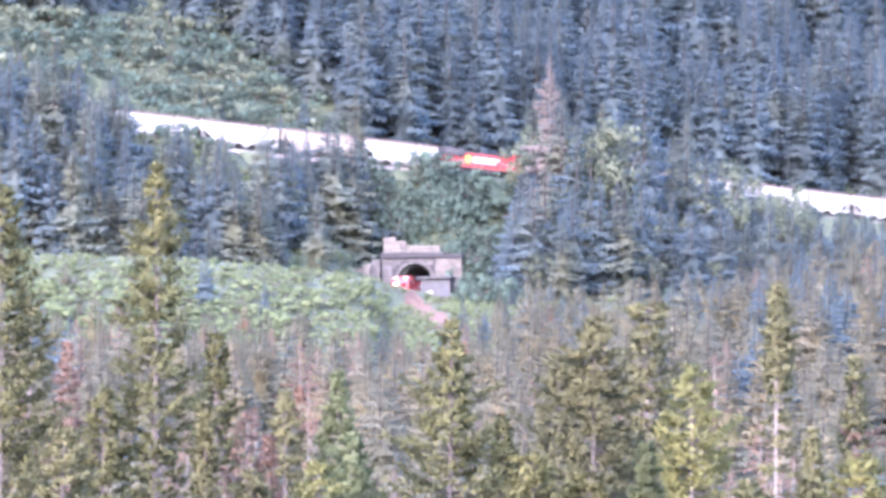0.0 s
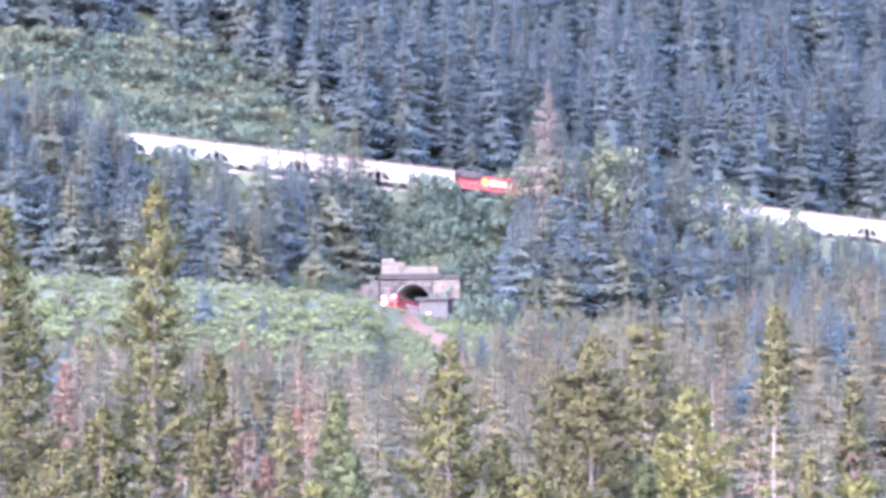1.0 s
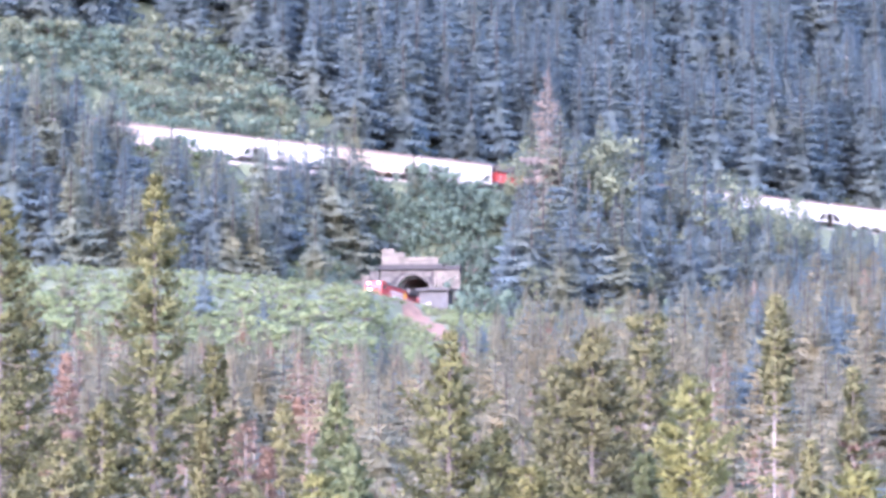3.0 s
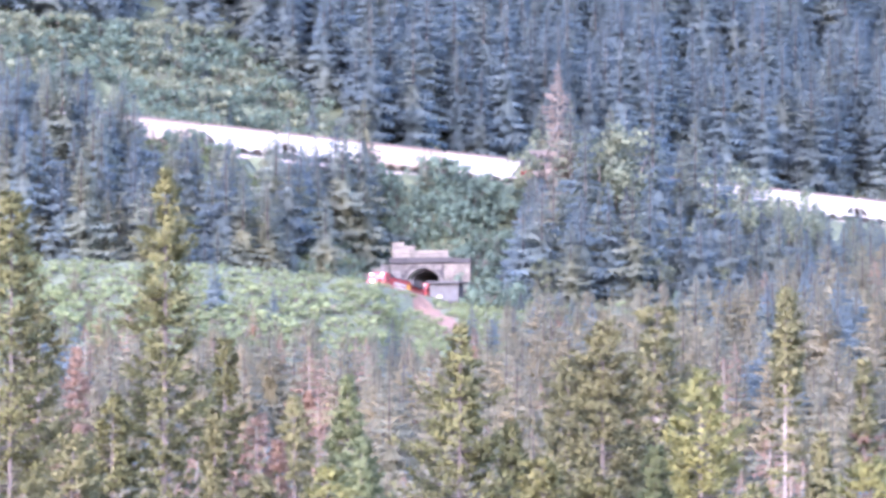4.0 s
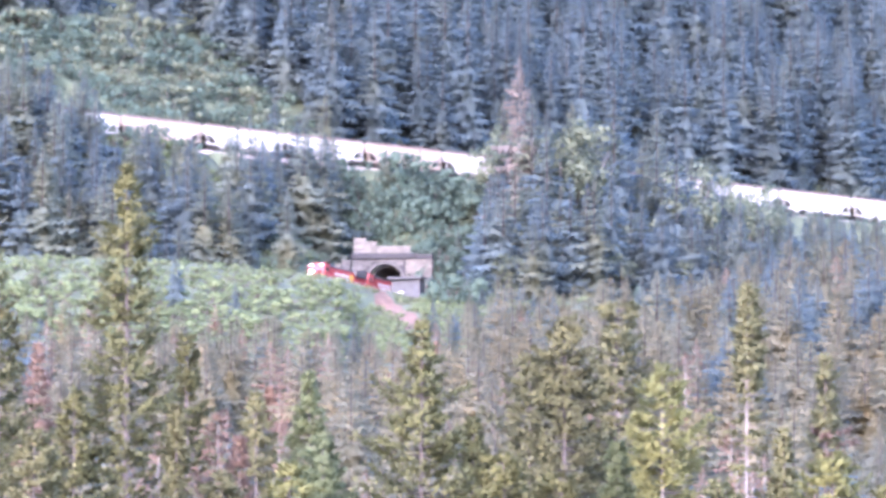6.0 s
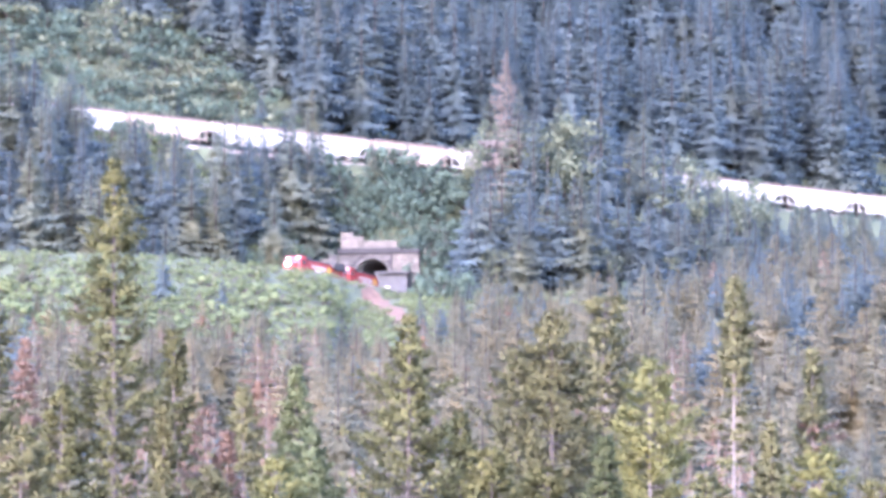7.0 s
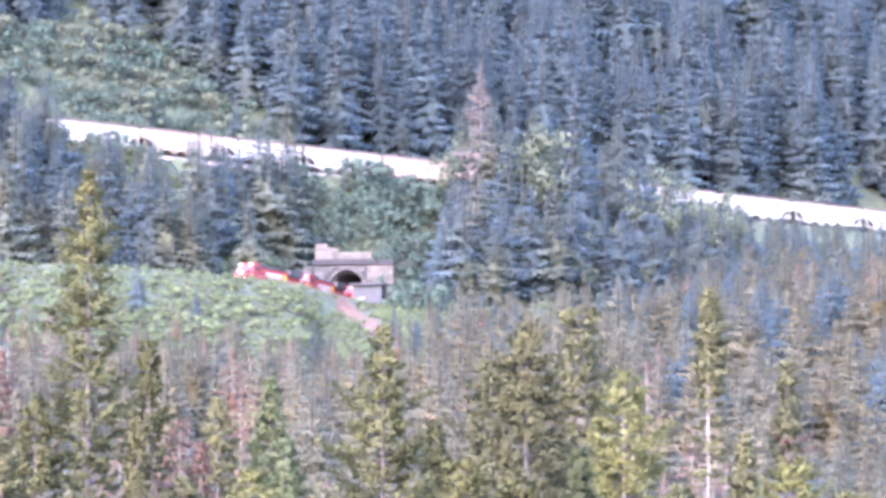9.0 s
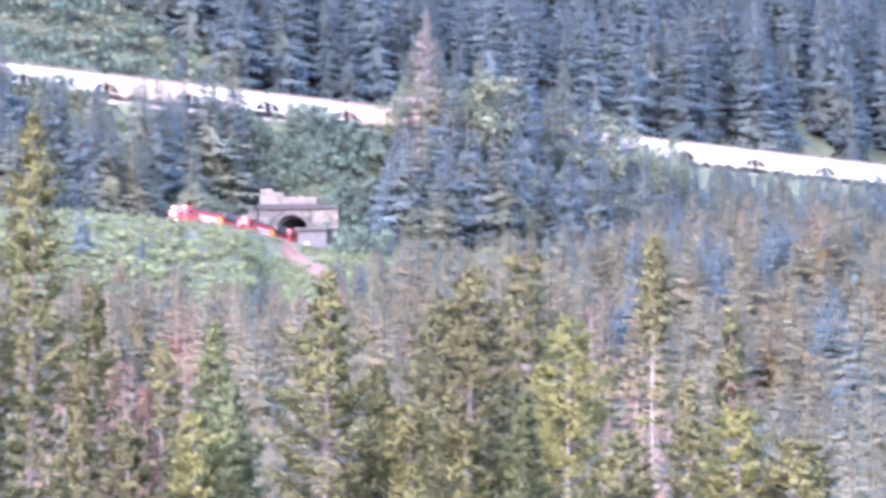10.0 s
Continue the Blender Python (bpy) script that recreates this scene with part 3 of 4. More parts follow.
# -- the slope between the two tracks --
CANOPY = outline([(-74.52, 134.8), (-66.08, 133.6), (-61.03, 133.9), (-57.65, 131.6), (-52.5, 129.6), (-50.90, 128.91), (-48.77, 125.09), (-45.82, 123.40), (-40.76, 123.65), (-38.23, 122.29), (-32.34, 122.80), (-28.13, 123.40), (-25.60, 121.70), (-19.71, 123.40), (-15.49, 122.12), (-13.39, 120.00), (-7.07, 120.26), (-4.13, 119.16), (-1.18, 116.36), (7.24, 115.17), (8.51, 125.52), (11.88, 129.76), (18.20, 126.79), (23.26, 127.64), (28.31, 126.37), (35.03, 122.97), (38.40, 121.28), (42.59, 117.04), (45.94, 114.50), (50.56, 112.80), (53.50, 110.94), (65.94, 109.84), (85.44, 108.57)])
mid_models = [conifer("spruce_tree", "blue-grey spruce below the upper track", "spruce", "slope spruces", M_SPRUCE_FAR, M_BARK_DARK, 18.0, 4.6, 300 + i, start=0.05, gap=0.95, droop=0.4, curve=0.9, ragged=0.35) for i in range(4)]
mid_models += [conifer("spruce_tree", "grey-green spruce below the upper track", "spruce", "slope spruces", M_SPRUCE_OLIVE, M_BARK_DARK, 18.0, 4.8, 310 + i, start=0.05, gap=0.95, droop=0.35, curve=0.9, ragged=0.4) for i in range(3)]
slope_woods = Woods(mid_models, 18.0, 120, "slope_woods", "blue-grey spruce wood between the tracks", "woods")
aspen_models = [broadleaf("aspen_tree", "pale green leafy aspen among dark spruces", "aspen", "slope aspens", M_ASPEN, 3.8, 11.0, 1.5, 330 + i, lumps=26, leaves=1250, leaf=0.3, core=0.3) for i in range(3)]
aspens = Woods(aspen_models, 11.0, 60, "aspen_wood", "pale green aspen wood", "woods")
low_models = [broadleaf("broadleaf_bush", "blue-green leafy bush beside the tunnel", "bush", "tunnel bushes", M_BROAD, 6.0, 4.5, 0.3, 340 + i, lumps=13, leaves=330, leaf=0.46) for i in range(3)]
low_brush = Woods(low_models, 4.5, 140, "tunnel_brush", "blue-green leafy brush round the tunnel", "brush")


def to_track(x, y):
    d = OUTSIDE - np.array([x, y])
    return float(np.hypot(d[:, 0], d[:, 1]).min())


def valley_side(x, y):
    """Whether a place lies on the valley side of the lower track."""
    d = OUTSIDE - np.array([x, y])
    k = int(np.hypot(d[:, 0], d[:, 1]).argmin())
    q = OUTSIDE[min(k + 1, len(OUTSIDE) - 1)] - OUTSIDE[max(k - 1, 0)]
    return q[0] * (y - OUTSIDE[k][1]) - q[1] * (x - OUTSIDE[k][0]) > 0


def slope_between():
    for s in np.arange(-5.0, -60, -4.4):
        for a in np.arange(-110, 200, 3.7):
            along, ss = a + rng.uniform(-1.5, 1.5), s + rng.uniform(-2.4, 1.6)
            p = UP_A + UP_DIR * along + UP_NORMAL * ss
            z = gz(p.x, p.y)
            b, r = seen_from_eye(p.x, p.y, z)
            if not -72 < b < 88:
                continue
            if to_track(p.x, p.y) < 6.0 and p.x < 3:
                continue
            if p.x < 4 and p.y < 1181 and valley_side(p.x, p.y):
                continue
            over = (Vector((p.x, p.y)) - PORTAL)
            across, deep = over.dot(Vector((BORE_DIR.y, -BORE_DIR.x))), over.dot(BORE_DIR)
            if (-13 < across < 12 and -24 < deep < -1.5) or (-7 < across < 9.5 and -1.5 <= deep < 1.6) or (2 < across < 17 and -40 < deep < -6):
                continue
            if abs(across) < 6 and -1 < deep < 10 and z < LOW_Z + 7.5:
                continue
            room = (CANOPY(b) - r) * p.y / 1000
            top = room * (rng.uniform(0.93, 1.16) if b < 8 or b > 46 else rng.uniform(0.7, 1.12))
            bushy = -14 < b < 8 and p.x < 9
            if bushy:
                cap = 3.0 + 3.0 * rng.random()
                if top > 1.2 and rng.random() < 0.9:
                    low_brush.plant(p.x, p.y, min(top, cap), rng.uniform(0.9, 1.3))
                    if deep > 3 or abs(across) > 13:
                        low_brush.plant(p.x + rng.uniform(-2, 2), p.y + rng.uniform(-0.5, 2.0), min(top, cap * 0.8), rng.uniform(1.0, 1.4))
                elif top > 5 and rng.random() < 0.4:
                    slope_woods.plant(p.x, p.y, min(top, 8), 1.2)
            elif top > 4.5:
                if b > 8 and rng.random() < (0.10 if b < 40 else 0.16) and top > 5:
                    aspens.plant(p.x, p.y, min(top, rng.uniform(7, 12)), rng.uniform(0.75, 1.0))
                elif rng.random() < (0.85 if b < -50 else 0.6):
                    slope_woods.plant(p.x, p.y, min(top, rng.uniform(13, 24)), rng.uniform(1.0, 1.45), which=None if b < 8 else int(rng.integers(7)))
                elif rng.random() < 0.3:
                    low_brush.plant(p.x, p.y, min(top, rng.uniform(2.5, 5)), 1.2)
            elif rng.random() < 0.75:
                low_brush.plant(p.x, p.y, max(top, rng.uniform(0.8, 1.3)), 1.2)


def above_portal():
    """Thick brush on the slope over the tunnel mouth."""
    side_dir = Vector((BORE_DIR.y, -BORE_DIR.x))
    for deep in np.arange(7.5, 24, 2.2):
        for across in np.arange(-10, 13, 2.3):
            p = PORTAL + BORE_DIR * (deep + rng.uniform(-0.8, 0.8)) + side_dir * (across + rng.uniform(-0.8, 0.8))
            if gz(p.x, p.y) > LOW_Z + 7.2:
                low_brush.plant(p.x, p.y, rng.uniform(2.0, 3.2), rng.uniform(0.9, 1.2))


slope_between()
above_portal()

# -- trees that stand out on that slope: bearing, rise of the top, distance, width --


def set_out(models_of, rows, wide=1.0):
    for bearing, rise, y, w in rows:
        x = bearing * y / 1000
        top = EYE_Z + rise * y / 1000
        models_of.plant(x, y, top - gz(x, y), w)


set_out(slope_woods, [(27.06, 133.33, 1205, 0.95), (14.83, 128.91, 1196, 1.25), (16.93, 124.24, 1188, 1.2), (-15.93, 129.59, 1209, 1.25), (24.07, 117.04, 1170, 1.1), (26.60, 119.58, 1180, 1.0), (36.30, 123.40, 1210, 0.9), (33.36, 126.37, 1225, 0.9), (12.29, 119.58, 1178, 1.4), (9.76, 117.04, 1182, 1.3), (7.66, 113.65, 1180, 1.3), (6.81, 108.57, 1172, 1.4), (19.02, 114.50, 1172, 1.2), (14.80, 110.26, 1160, 1.2)])
set_out(aspens, [(20.73, 127.90, 1206, 1.1), (22.58, 126.79, 1204, 1.1), (10.19, 125.52, 1212, 0.9), (48.31, 117.21, 1232, 1.0), (47.21, 115.51, 1228, 1.0), (9.35, 122.55, 1208, 1.0), (19.04, 124.24, 1199, 1.0), (37.97, 120.85, 1215, 1.0)])

# -- the valley wood in front of the lower track --
VALLEY_TOP = outline([(-74.27, 100.12), (-65.87, 99.70), (-60.82, 98.43), (-55.79, 100.54), (-49.05, 97.59), (-38.13, 97.59), (-30.57, 97.59), (-22.17, 95.90), (-15.45, 95.06), (-7.89, 93.79), (-3.69, 92.95), (0.50, 95.06), (5.54, 99.28), (9.75, 100.96), (18.15, 100.54), (26.55, 101.81), (34.96, 102.65), (43.38, 105.19), (51.79, 106.88), (65.93, 108.57), (85.42, 106.88)])
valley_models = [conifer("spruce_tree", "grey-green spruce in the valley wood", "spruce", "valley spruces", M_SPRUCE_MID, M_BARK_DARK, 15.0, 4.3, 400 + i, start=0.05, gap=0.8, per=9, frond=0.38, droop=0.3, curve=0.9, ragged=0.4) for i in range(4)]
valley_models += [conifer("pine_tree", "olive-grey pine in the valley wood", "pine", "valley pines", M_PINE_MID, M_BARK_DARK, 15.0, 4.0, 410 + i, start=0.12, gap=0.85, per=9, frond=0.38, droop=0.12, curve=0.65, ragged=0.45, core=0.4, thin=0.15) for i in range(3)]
valley_models += [conifer("dead_spruce", "dead spruce with rust-brown needles", "dead tree", "dead valley trees", M_DEAD, M_BARK_PALE, 14.0, 3.2, 420, start=0.1, gap=0.75, per=7, droop=0.3, curve=0.8, ragged=0.5, core=0.3, thin=0.2, stubs=14)]
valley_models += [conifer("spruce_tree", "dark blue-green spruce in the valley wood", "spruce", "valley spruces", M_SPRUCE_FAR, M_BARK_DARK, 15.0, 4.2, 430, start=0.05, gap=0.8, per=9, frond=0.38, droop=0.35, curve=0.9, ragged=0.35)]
valley_woods = Woods(valley_models, 15.0, 150, "valley_woods", "grey-green mixed conifer wood on the valley floor", "woods")


def valley():
    y = 560.0
    while y < 1215:
        step = 4.2 if y > 900 else 6.0
        for x in np.arange(-0.075 * y, 0.09 * y, step):
            px, py = x + rng.uniform(-2.0, 2.0), y + rng.uniform(-9.0, 9.0)
            z = gz(px, py)
            b, r = seen_from_eye(px, py, z)
            if not -70 < b < 86:
                continue
            s = (px - UP_A.x) * UP_NORMAL.x + (py - UP_A.y) * UP_NORMAL.y
            if s > -50 or (px < 12 and to_track(px, py) < 27 and (py > 1095 or rng.random() < 0.95)):
                continue
            room = (VALLEY_TOP(b) - r) * py / 1000
            h = min(room * rng.uniform(0.6, 1.0), rng.uniform(9, 18))
            if h < 3.5 or rng.random() < 0.18:
                continue
            pick = rng.random()
            which = int(rng.integers(4)) if pick < 0.42 else 4 + int(rng.integers(3)) if pick < 0.80 else 7 if pick < (0.91 if b < 0 else 0.85) else 8
            valley_woods.plant(px, py, h, rng.uniform(1.1, 1.6), which)
        y += 18.0 if y > 900 else 26.0


for bearing, rise, y, w, which in [(-38.17, 105.36, 1085, 1.0, 8), (-29.32, 100.96, 1085, 0.9, 8), (-59.00, 103.92, 1085, 0.9, 0), (-11.67, 96.07, 1060, 1.0, 8), (-9.74, 95.39, 1062, 0.9, 8), (0.08, 98.01, 1090, 0.9, 8), (9.75, 101.98, 1120, 0.9, 0), (-17.13, 93.79, 1010, 1.0, 7), (-57.45, 96.32, 960, 1.2, 7), (-30.53, 84.10, 700, 0.9, 7), (-22.82, 88.31, 760, 0.5, 7), (-12.09, 89.58, 800, 1.0, 0), (60.13, 95.06, 960, 1.0, 1), (37.44, 91.68, 900, 1.2, 7), (6.38, 98.43, 1110, 0.8, 8), (-53.28, 102.65, 1095, 0.8, 0), (29.07, 98.43, 1090, 1.0, 8)]:
    x = bearing * y / 1000
    valley_woods.plant(x, y, EYE_Z + rise * y / 1000 - gz(x, y), w, which)
valley()

# -- the green bank --
bank_models = [broadleaf("bank_bush", "bright green low bush on the railway bank", "bush", "bank bushes", M_BRUSH, 3.4, 1.8, 0.1, 500 + i, lumps=4, leaves=62, leaf=0.36) for i in range(4)]
bank_brush = Woods(bank_models, 1.8, 220, "bank_brush", "bright green brush covering the railway bank", "brush")


def bank():
    for y in np.arange(1048, 1206, 2.3):
        for x in np.arange(-86, 44, 2.5):
            px, py = x + rng.uniform(-0.8, 0.8), y + rng.uniform(-0.7, 0.7)
            d = OUTSIDE - np.array([px, py])
            dist = np.hypot(d[:, 0], d[:, 1])
            k = int(dist.argmin())
            if dist[k] < 4.6 or dist[k] > 66 or (-8.5 < px < -1 and 1170 < py < 1178):
                continue
            q = OUTSIDE[min(k + 1, len(OUTSIDE) - 1)] - OUTSIDE[max(k - 1, 0)]
            if q[0] * (py - OUTSIDE[k][1]) - q[1] * (px - OUTSIDE[k][0]) < 0 and dist[k] < 20:
                over = Vector((px, py)) - PORTAL
                if py < 1181 and dist[k] > 5 and rng.random() < 0.8:
                    bank_brush.plant(px, py, rng.uniform(0.8, 1.6), 1.2)
                if over.dot(Vector((BORE_DIR.y, -BORE_DIR.x))) < -7 and dist[k] > 5.5 and rng.random() < 0.5:
                    low_brush.plant(px, py, rng.uniform(1.2, 2.4), 1.2)
                continue
            if py > 1182:
                continue
            if -13.2 < px - (1171 - py) * 0.16 < -8.8 and py > 1110:
                continue
            size = rng.uniform(0.4, 0.8) if dist[k] < 9 else rng.uniform(0.7, 1.3) if px > -14 else rng.uniform(0.75, 1.1) + min(1.1, 0.09 * max(0, dist[k] - 9)) * rng.random()
            if rng.random() < (0.93 if px < 14 else 0.5):
                bank_brush.plant(px, py, size, rng.uniform(1.1, 1.9))


bank()

# ---- tunnel portal, hut, tracks ----
FACE = Matrix.Translation((PORTAL.x, PORTAL.y, LOW_Z)) @ Matrix.Rotation(math.atan2(-BORE_DIR.x, BORE_DIR.y) * 0.35, 4, "Z")


def stones(parent, x0, x1, z0, z1, y, depth, course, mean, keep, seed, material):
    """Courses of squared stone blocks, each a block of its own with recessed joints."""
    g = random.Random(seed)
    z = z0
    base = bpy.data.meshes.new("stone")
    bm = add_box(bmesh.new(), 0, 0, 0, 1, 1, 1, 0.04)
    bm.to_mesh(base)
    bm.free()
    base.materials.append(material)
    while z < z1 - 0.05:
        hh = min(course * g.uniform(0.85, 1.15), z1 - z)
        x = x0 - g.uniform(0, mean * 0.5)
        while x < x1 - 0.05:
            w = mean * g.uniform(0.7, 1.4)
            a, b = max(x, x0), min(x + w, x1)
            if b - a > 0.12 and keep((a + b) / 2, z + hh / 2, (b - a) / 2):
                ob = new("stone", base)
                ob.parent = parent
                ob.matrix_basis = Matrix.Translation(((a + b) / 2, y - depth / 2 + g.uniform(-0.05, 0.03), z + hh / 2)) @ Matrix.Diagonal((b - a - 0.05, depth, hh - 0.09, 1))
            x += w
        z += hh


ARCH_W, ARCH_SPRING, ARCH_TOP = 3.05, 4.3, 7.35


def arch_points(r, top, spring, n=16):
    return [(r * math.cos(math.pi * i / n), spring + (top - spring) * math.sin(math.pi * i / n)) for i in range(n + 1)]


def portal():
    p = new("tunnel_portal")
    p.matrix_basis = FACE
    tagged(p, "old stone railway tunnel portal with arched mouth and stepped parapet", "tunnel portal")
    # backing wall with the arch cut through it
    bm = bmesh.new()
    x0, x1, top = -5.9, 8.3, 9.0
    inner = arch_points(ARCH_W, ARCH_TOP, ARCH_SPRING)
    ring = [(ARCH_W, -1.0)] + inner + [(-ARCH_W, -1.0)]
    outer = [(x1, -1.0), (x1, ARCH_SPRING)] + [(x, top) for x in np.linspace(x1, x0, len(inner) - 2)] + [(x0, ARCH_SPRING), (x0, -1.0)]
    n = len(ring)
    v = [[bm.verts.new((x, y, z)) for x, z in pts] for y in (0.0, 1.1) for pts in (ring, outer)]
    for i in range(n - 1):
        bm.faces.new((v[0][i], v[0][i + 1], v[1][i + 1], v[1][i]))
        bm.faces.new((v[2][i + 1], v[2][i], v[3][i], v[3][i + 1]))
        bm.faces.new((v[0][i + 1], v[0][i], v[2][i], v[2][i + 1]))
        bm.faces.new((v[1][i], v[1][i + 1], v[3][i + 1], v[3][i]))
    part("wall", bm, M_CONCRETE_DARK, p)

    def outside_arch(x, z, half):
        d = math.hypot(max(0, abs(x) - half * 0.7) / (ARCH_W + 0.5), max(0, z - ARCH_SPRING) / (ARCH_TOP - ARCH_SPRING + 0.55))
        return (abs(x) - half * 0.6 > ARCH_W + 0.45) if z < ARCH_SPRING else d > 1.0
    stones(p, -5.9, 8.3, -0.6, 8.1, -0.01, 0.16, 0.62, 1.05, lambda x, z, h: outside_arch(x, z, h) and (x < 3.6), 3, M_STONE)
    stones(p, 3.6, 8.3, 3.0, 8.1, -0.012, 0.18, 0.6, 1.0, lambda x, z, h: outside_arch(x, z, h), 4, M_STONE_PALE)
    # arch ring of cut stones
    for i in range(15):
        a0, a1 = math.pi * i / 15, math.pi * (i + 1) / 15
        e = 0.012
        pts = [(ARCH_W * math.cos(a0 + e), ARCH_SPRING + 3.05 * math.sin(a0 + e)), ((ARCH_W + 0.5) * math.cos(a0 + e), ARCH_SPRING + 3.6 * math.sin(a0 + e)), ((ARCH_W + 0.5) * math.cos(a1 - e), ARCH_SPRING + 3.6 * math.sin(a1 - e)), (ARCH_W * math.cos(a1 - e), ARCH_SPRING + 3.05 * math.sin(a1 - e))]
        part("arch_stone", slab(pts, -0.22, 0.02), M_STONE, p)
    part("cornice", add_box(box(-0.4, -0.1, 8.75, 11.4, 1.0, 0.95, 0.05), 6.8, 0.0, 8.45, 3.2, 0.8, 0.45, 0.05), M_CONCRETE_DARK, p, "dark stained concrete cornice")
    stones(p, -5.6, -1.5, 9.25, 12.0, 0.25, 0.7, 0.68, 1.5, lambda x, z, h: not (z > 11.3 and x > -3.6), 5, M_STONE_PALE)
    stones(p, -1.5, 4.4, 9.25, 10.55, 0.25, 0.6, 0.6, 1.2, lambda x, z, h: True, 6, M_STONE_PALE)
    part("parapet_core", add_box(box(-3.6, 0.55, 10.3, 3.8, 0.6, 2.2), 1.5, 0.55, 9.8, 5.6, 0.6, 1.1), M_STONE, p)
    # stepped wing wall on the bank side
    for k, (a, b, t) in enumerate(((-7.5, -5.95, 8.0), (-9.0, -7.5, 7.2), (-10.6, -9.0, 6.3), (-12.2, -10.6, 5.3))):
        stones(p, a, b, 1.2, t, -0.9 - 0.5 * k, 0.6, 0.6, 1.0, lambda x, z, h: True, 10 + k, M_STONE_PALE if k else M_STONE)
    # bore
    bm = bmesh.new()
    side = math.atan2(-BORE_DIR.x, BORE_DIR.y) - math.atan2(-BORE_DIR.x, BORE_DIR.y) * 0.35
    cut = [(ARCH_W + 0.02, -1.2)] + arch_points(ARCH_W + 0.02, ARCH_TOP, ARCH_SPRING) + [(-ARCH_W - 0.02, -1.2)]
    rings = []
    for y in (1.05, 30.0, 75.0):
        sx = -math.sin(side) * y
        rings.append([bm.verts.new((x + sx, y, z)) for x, z in cut])
    for r0, r1 in zip(rings, rings[1:]):
        for i in range(len(cut)):
            j = (i + 1) % len(cut)
            bm.faces.new((r0[i], r1[i], r1[j], r0[j]))
    bm.faces.new(rings[-1])
    bore = part("bore", bm, M_BORE, p, "dark lined tunnel bore")
    so = bore.modifiers.new("thick", "SOLIDIFY")
    so.thickness, so.offset = 0.5, -1
    return p


portal()


def hut():
    x, y = -4.6, 1173.6
    z = gz(x, y)
    p = new("trackside_hut")
    p.matrix_basis = pose(x + 0.3, y, 116.5, 0, 0, -14)
    tagged(p, "small grey clad signal hut with overhanging flat roof by the tunnel", "hut")
    part("foundation", box(0, 0, -1.6, 5.4, 3.6, 3.5, 0.03), M_CONCRETE_DARK, p)
    part("wall", box(0, 0, 1.75, 5.2, 3.4, 3.2, 0.02), M_HUT, p)
    bm = box(0, -0.1, 3.52, 6.2, 4.4, 0.34, 0.04)
    bmesh.ops.transform(bm, matrix=Matrix.Rotation(radians(2.5), 4, "X"), verts=bm.verts)
    part("roof", bm, M_HUT_ROOF, p, "dark flat roof")
    for i in range(9):
        part("batten", box(-2.4 + 0.6 * i, -1.73, 1.75, 0.05, 0.05, 3.15), M_HUT, p)
    d = part("door", box(1.75, -1.72, 1.2, 0.95, 0.07, 2.05, 0.01), M_HUT_ROOF, p, "dark grey steel door")
    part("handle", box(1.4, -1.79, 1.15, 0.12, 0.06, 0.05), M_STEEL, d)
    part("sign", box(-0.9, -1.79, 0.95, 0.9, 0.04, 0.22, 0.01), M_SIGN, p, "small white sign")
    part("mast", rod((2.75, -0.6, 3.6), (2.75, -0.6, 5.2), 0.05), M_STEEL, p)


hut()


def gravel():
    """The red gravel apron that falls away from the tunnel mouth below the hut."""
    rows, cols = 26, 9
    verts, faces = [], []
    for i in range(rows):
        t = i / (rows - 1)
        cx, cy = -11.0 + 9.6 * t, 1171.0 - 60 * t
        half = 2.0 + 1.2 * t
        for j in range(cols):
            k = 2 * j / (cols - 1) - 1
            x = cx + k * half * 0.95 * (1 + 0.35 * math.sin(i * 1.7) * math.cos(i * 0.6 + j)) + rng.uniform(-0.2, 0.2)
            y = cy + k * half * 0.3
            verts.append((x, y, gz(x, y) + 0.12 - 0.16 * abs(k) ** 4))
    for i in range(rows - 1):
        for j in range(cols - 1):
            a = i * cols + j
            faces.append((a, a + 1, a + cols + 1, a + cols))
    ob = part("gravel_slope", (verts, faces), M_GRAVEL)
    tagged(ob, "reddish gravel slope below the tunnel mouth", "gravel", kind="structure")


gravel()


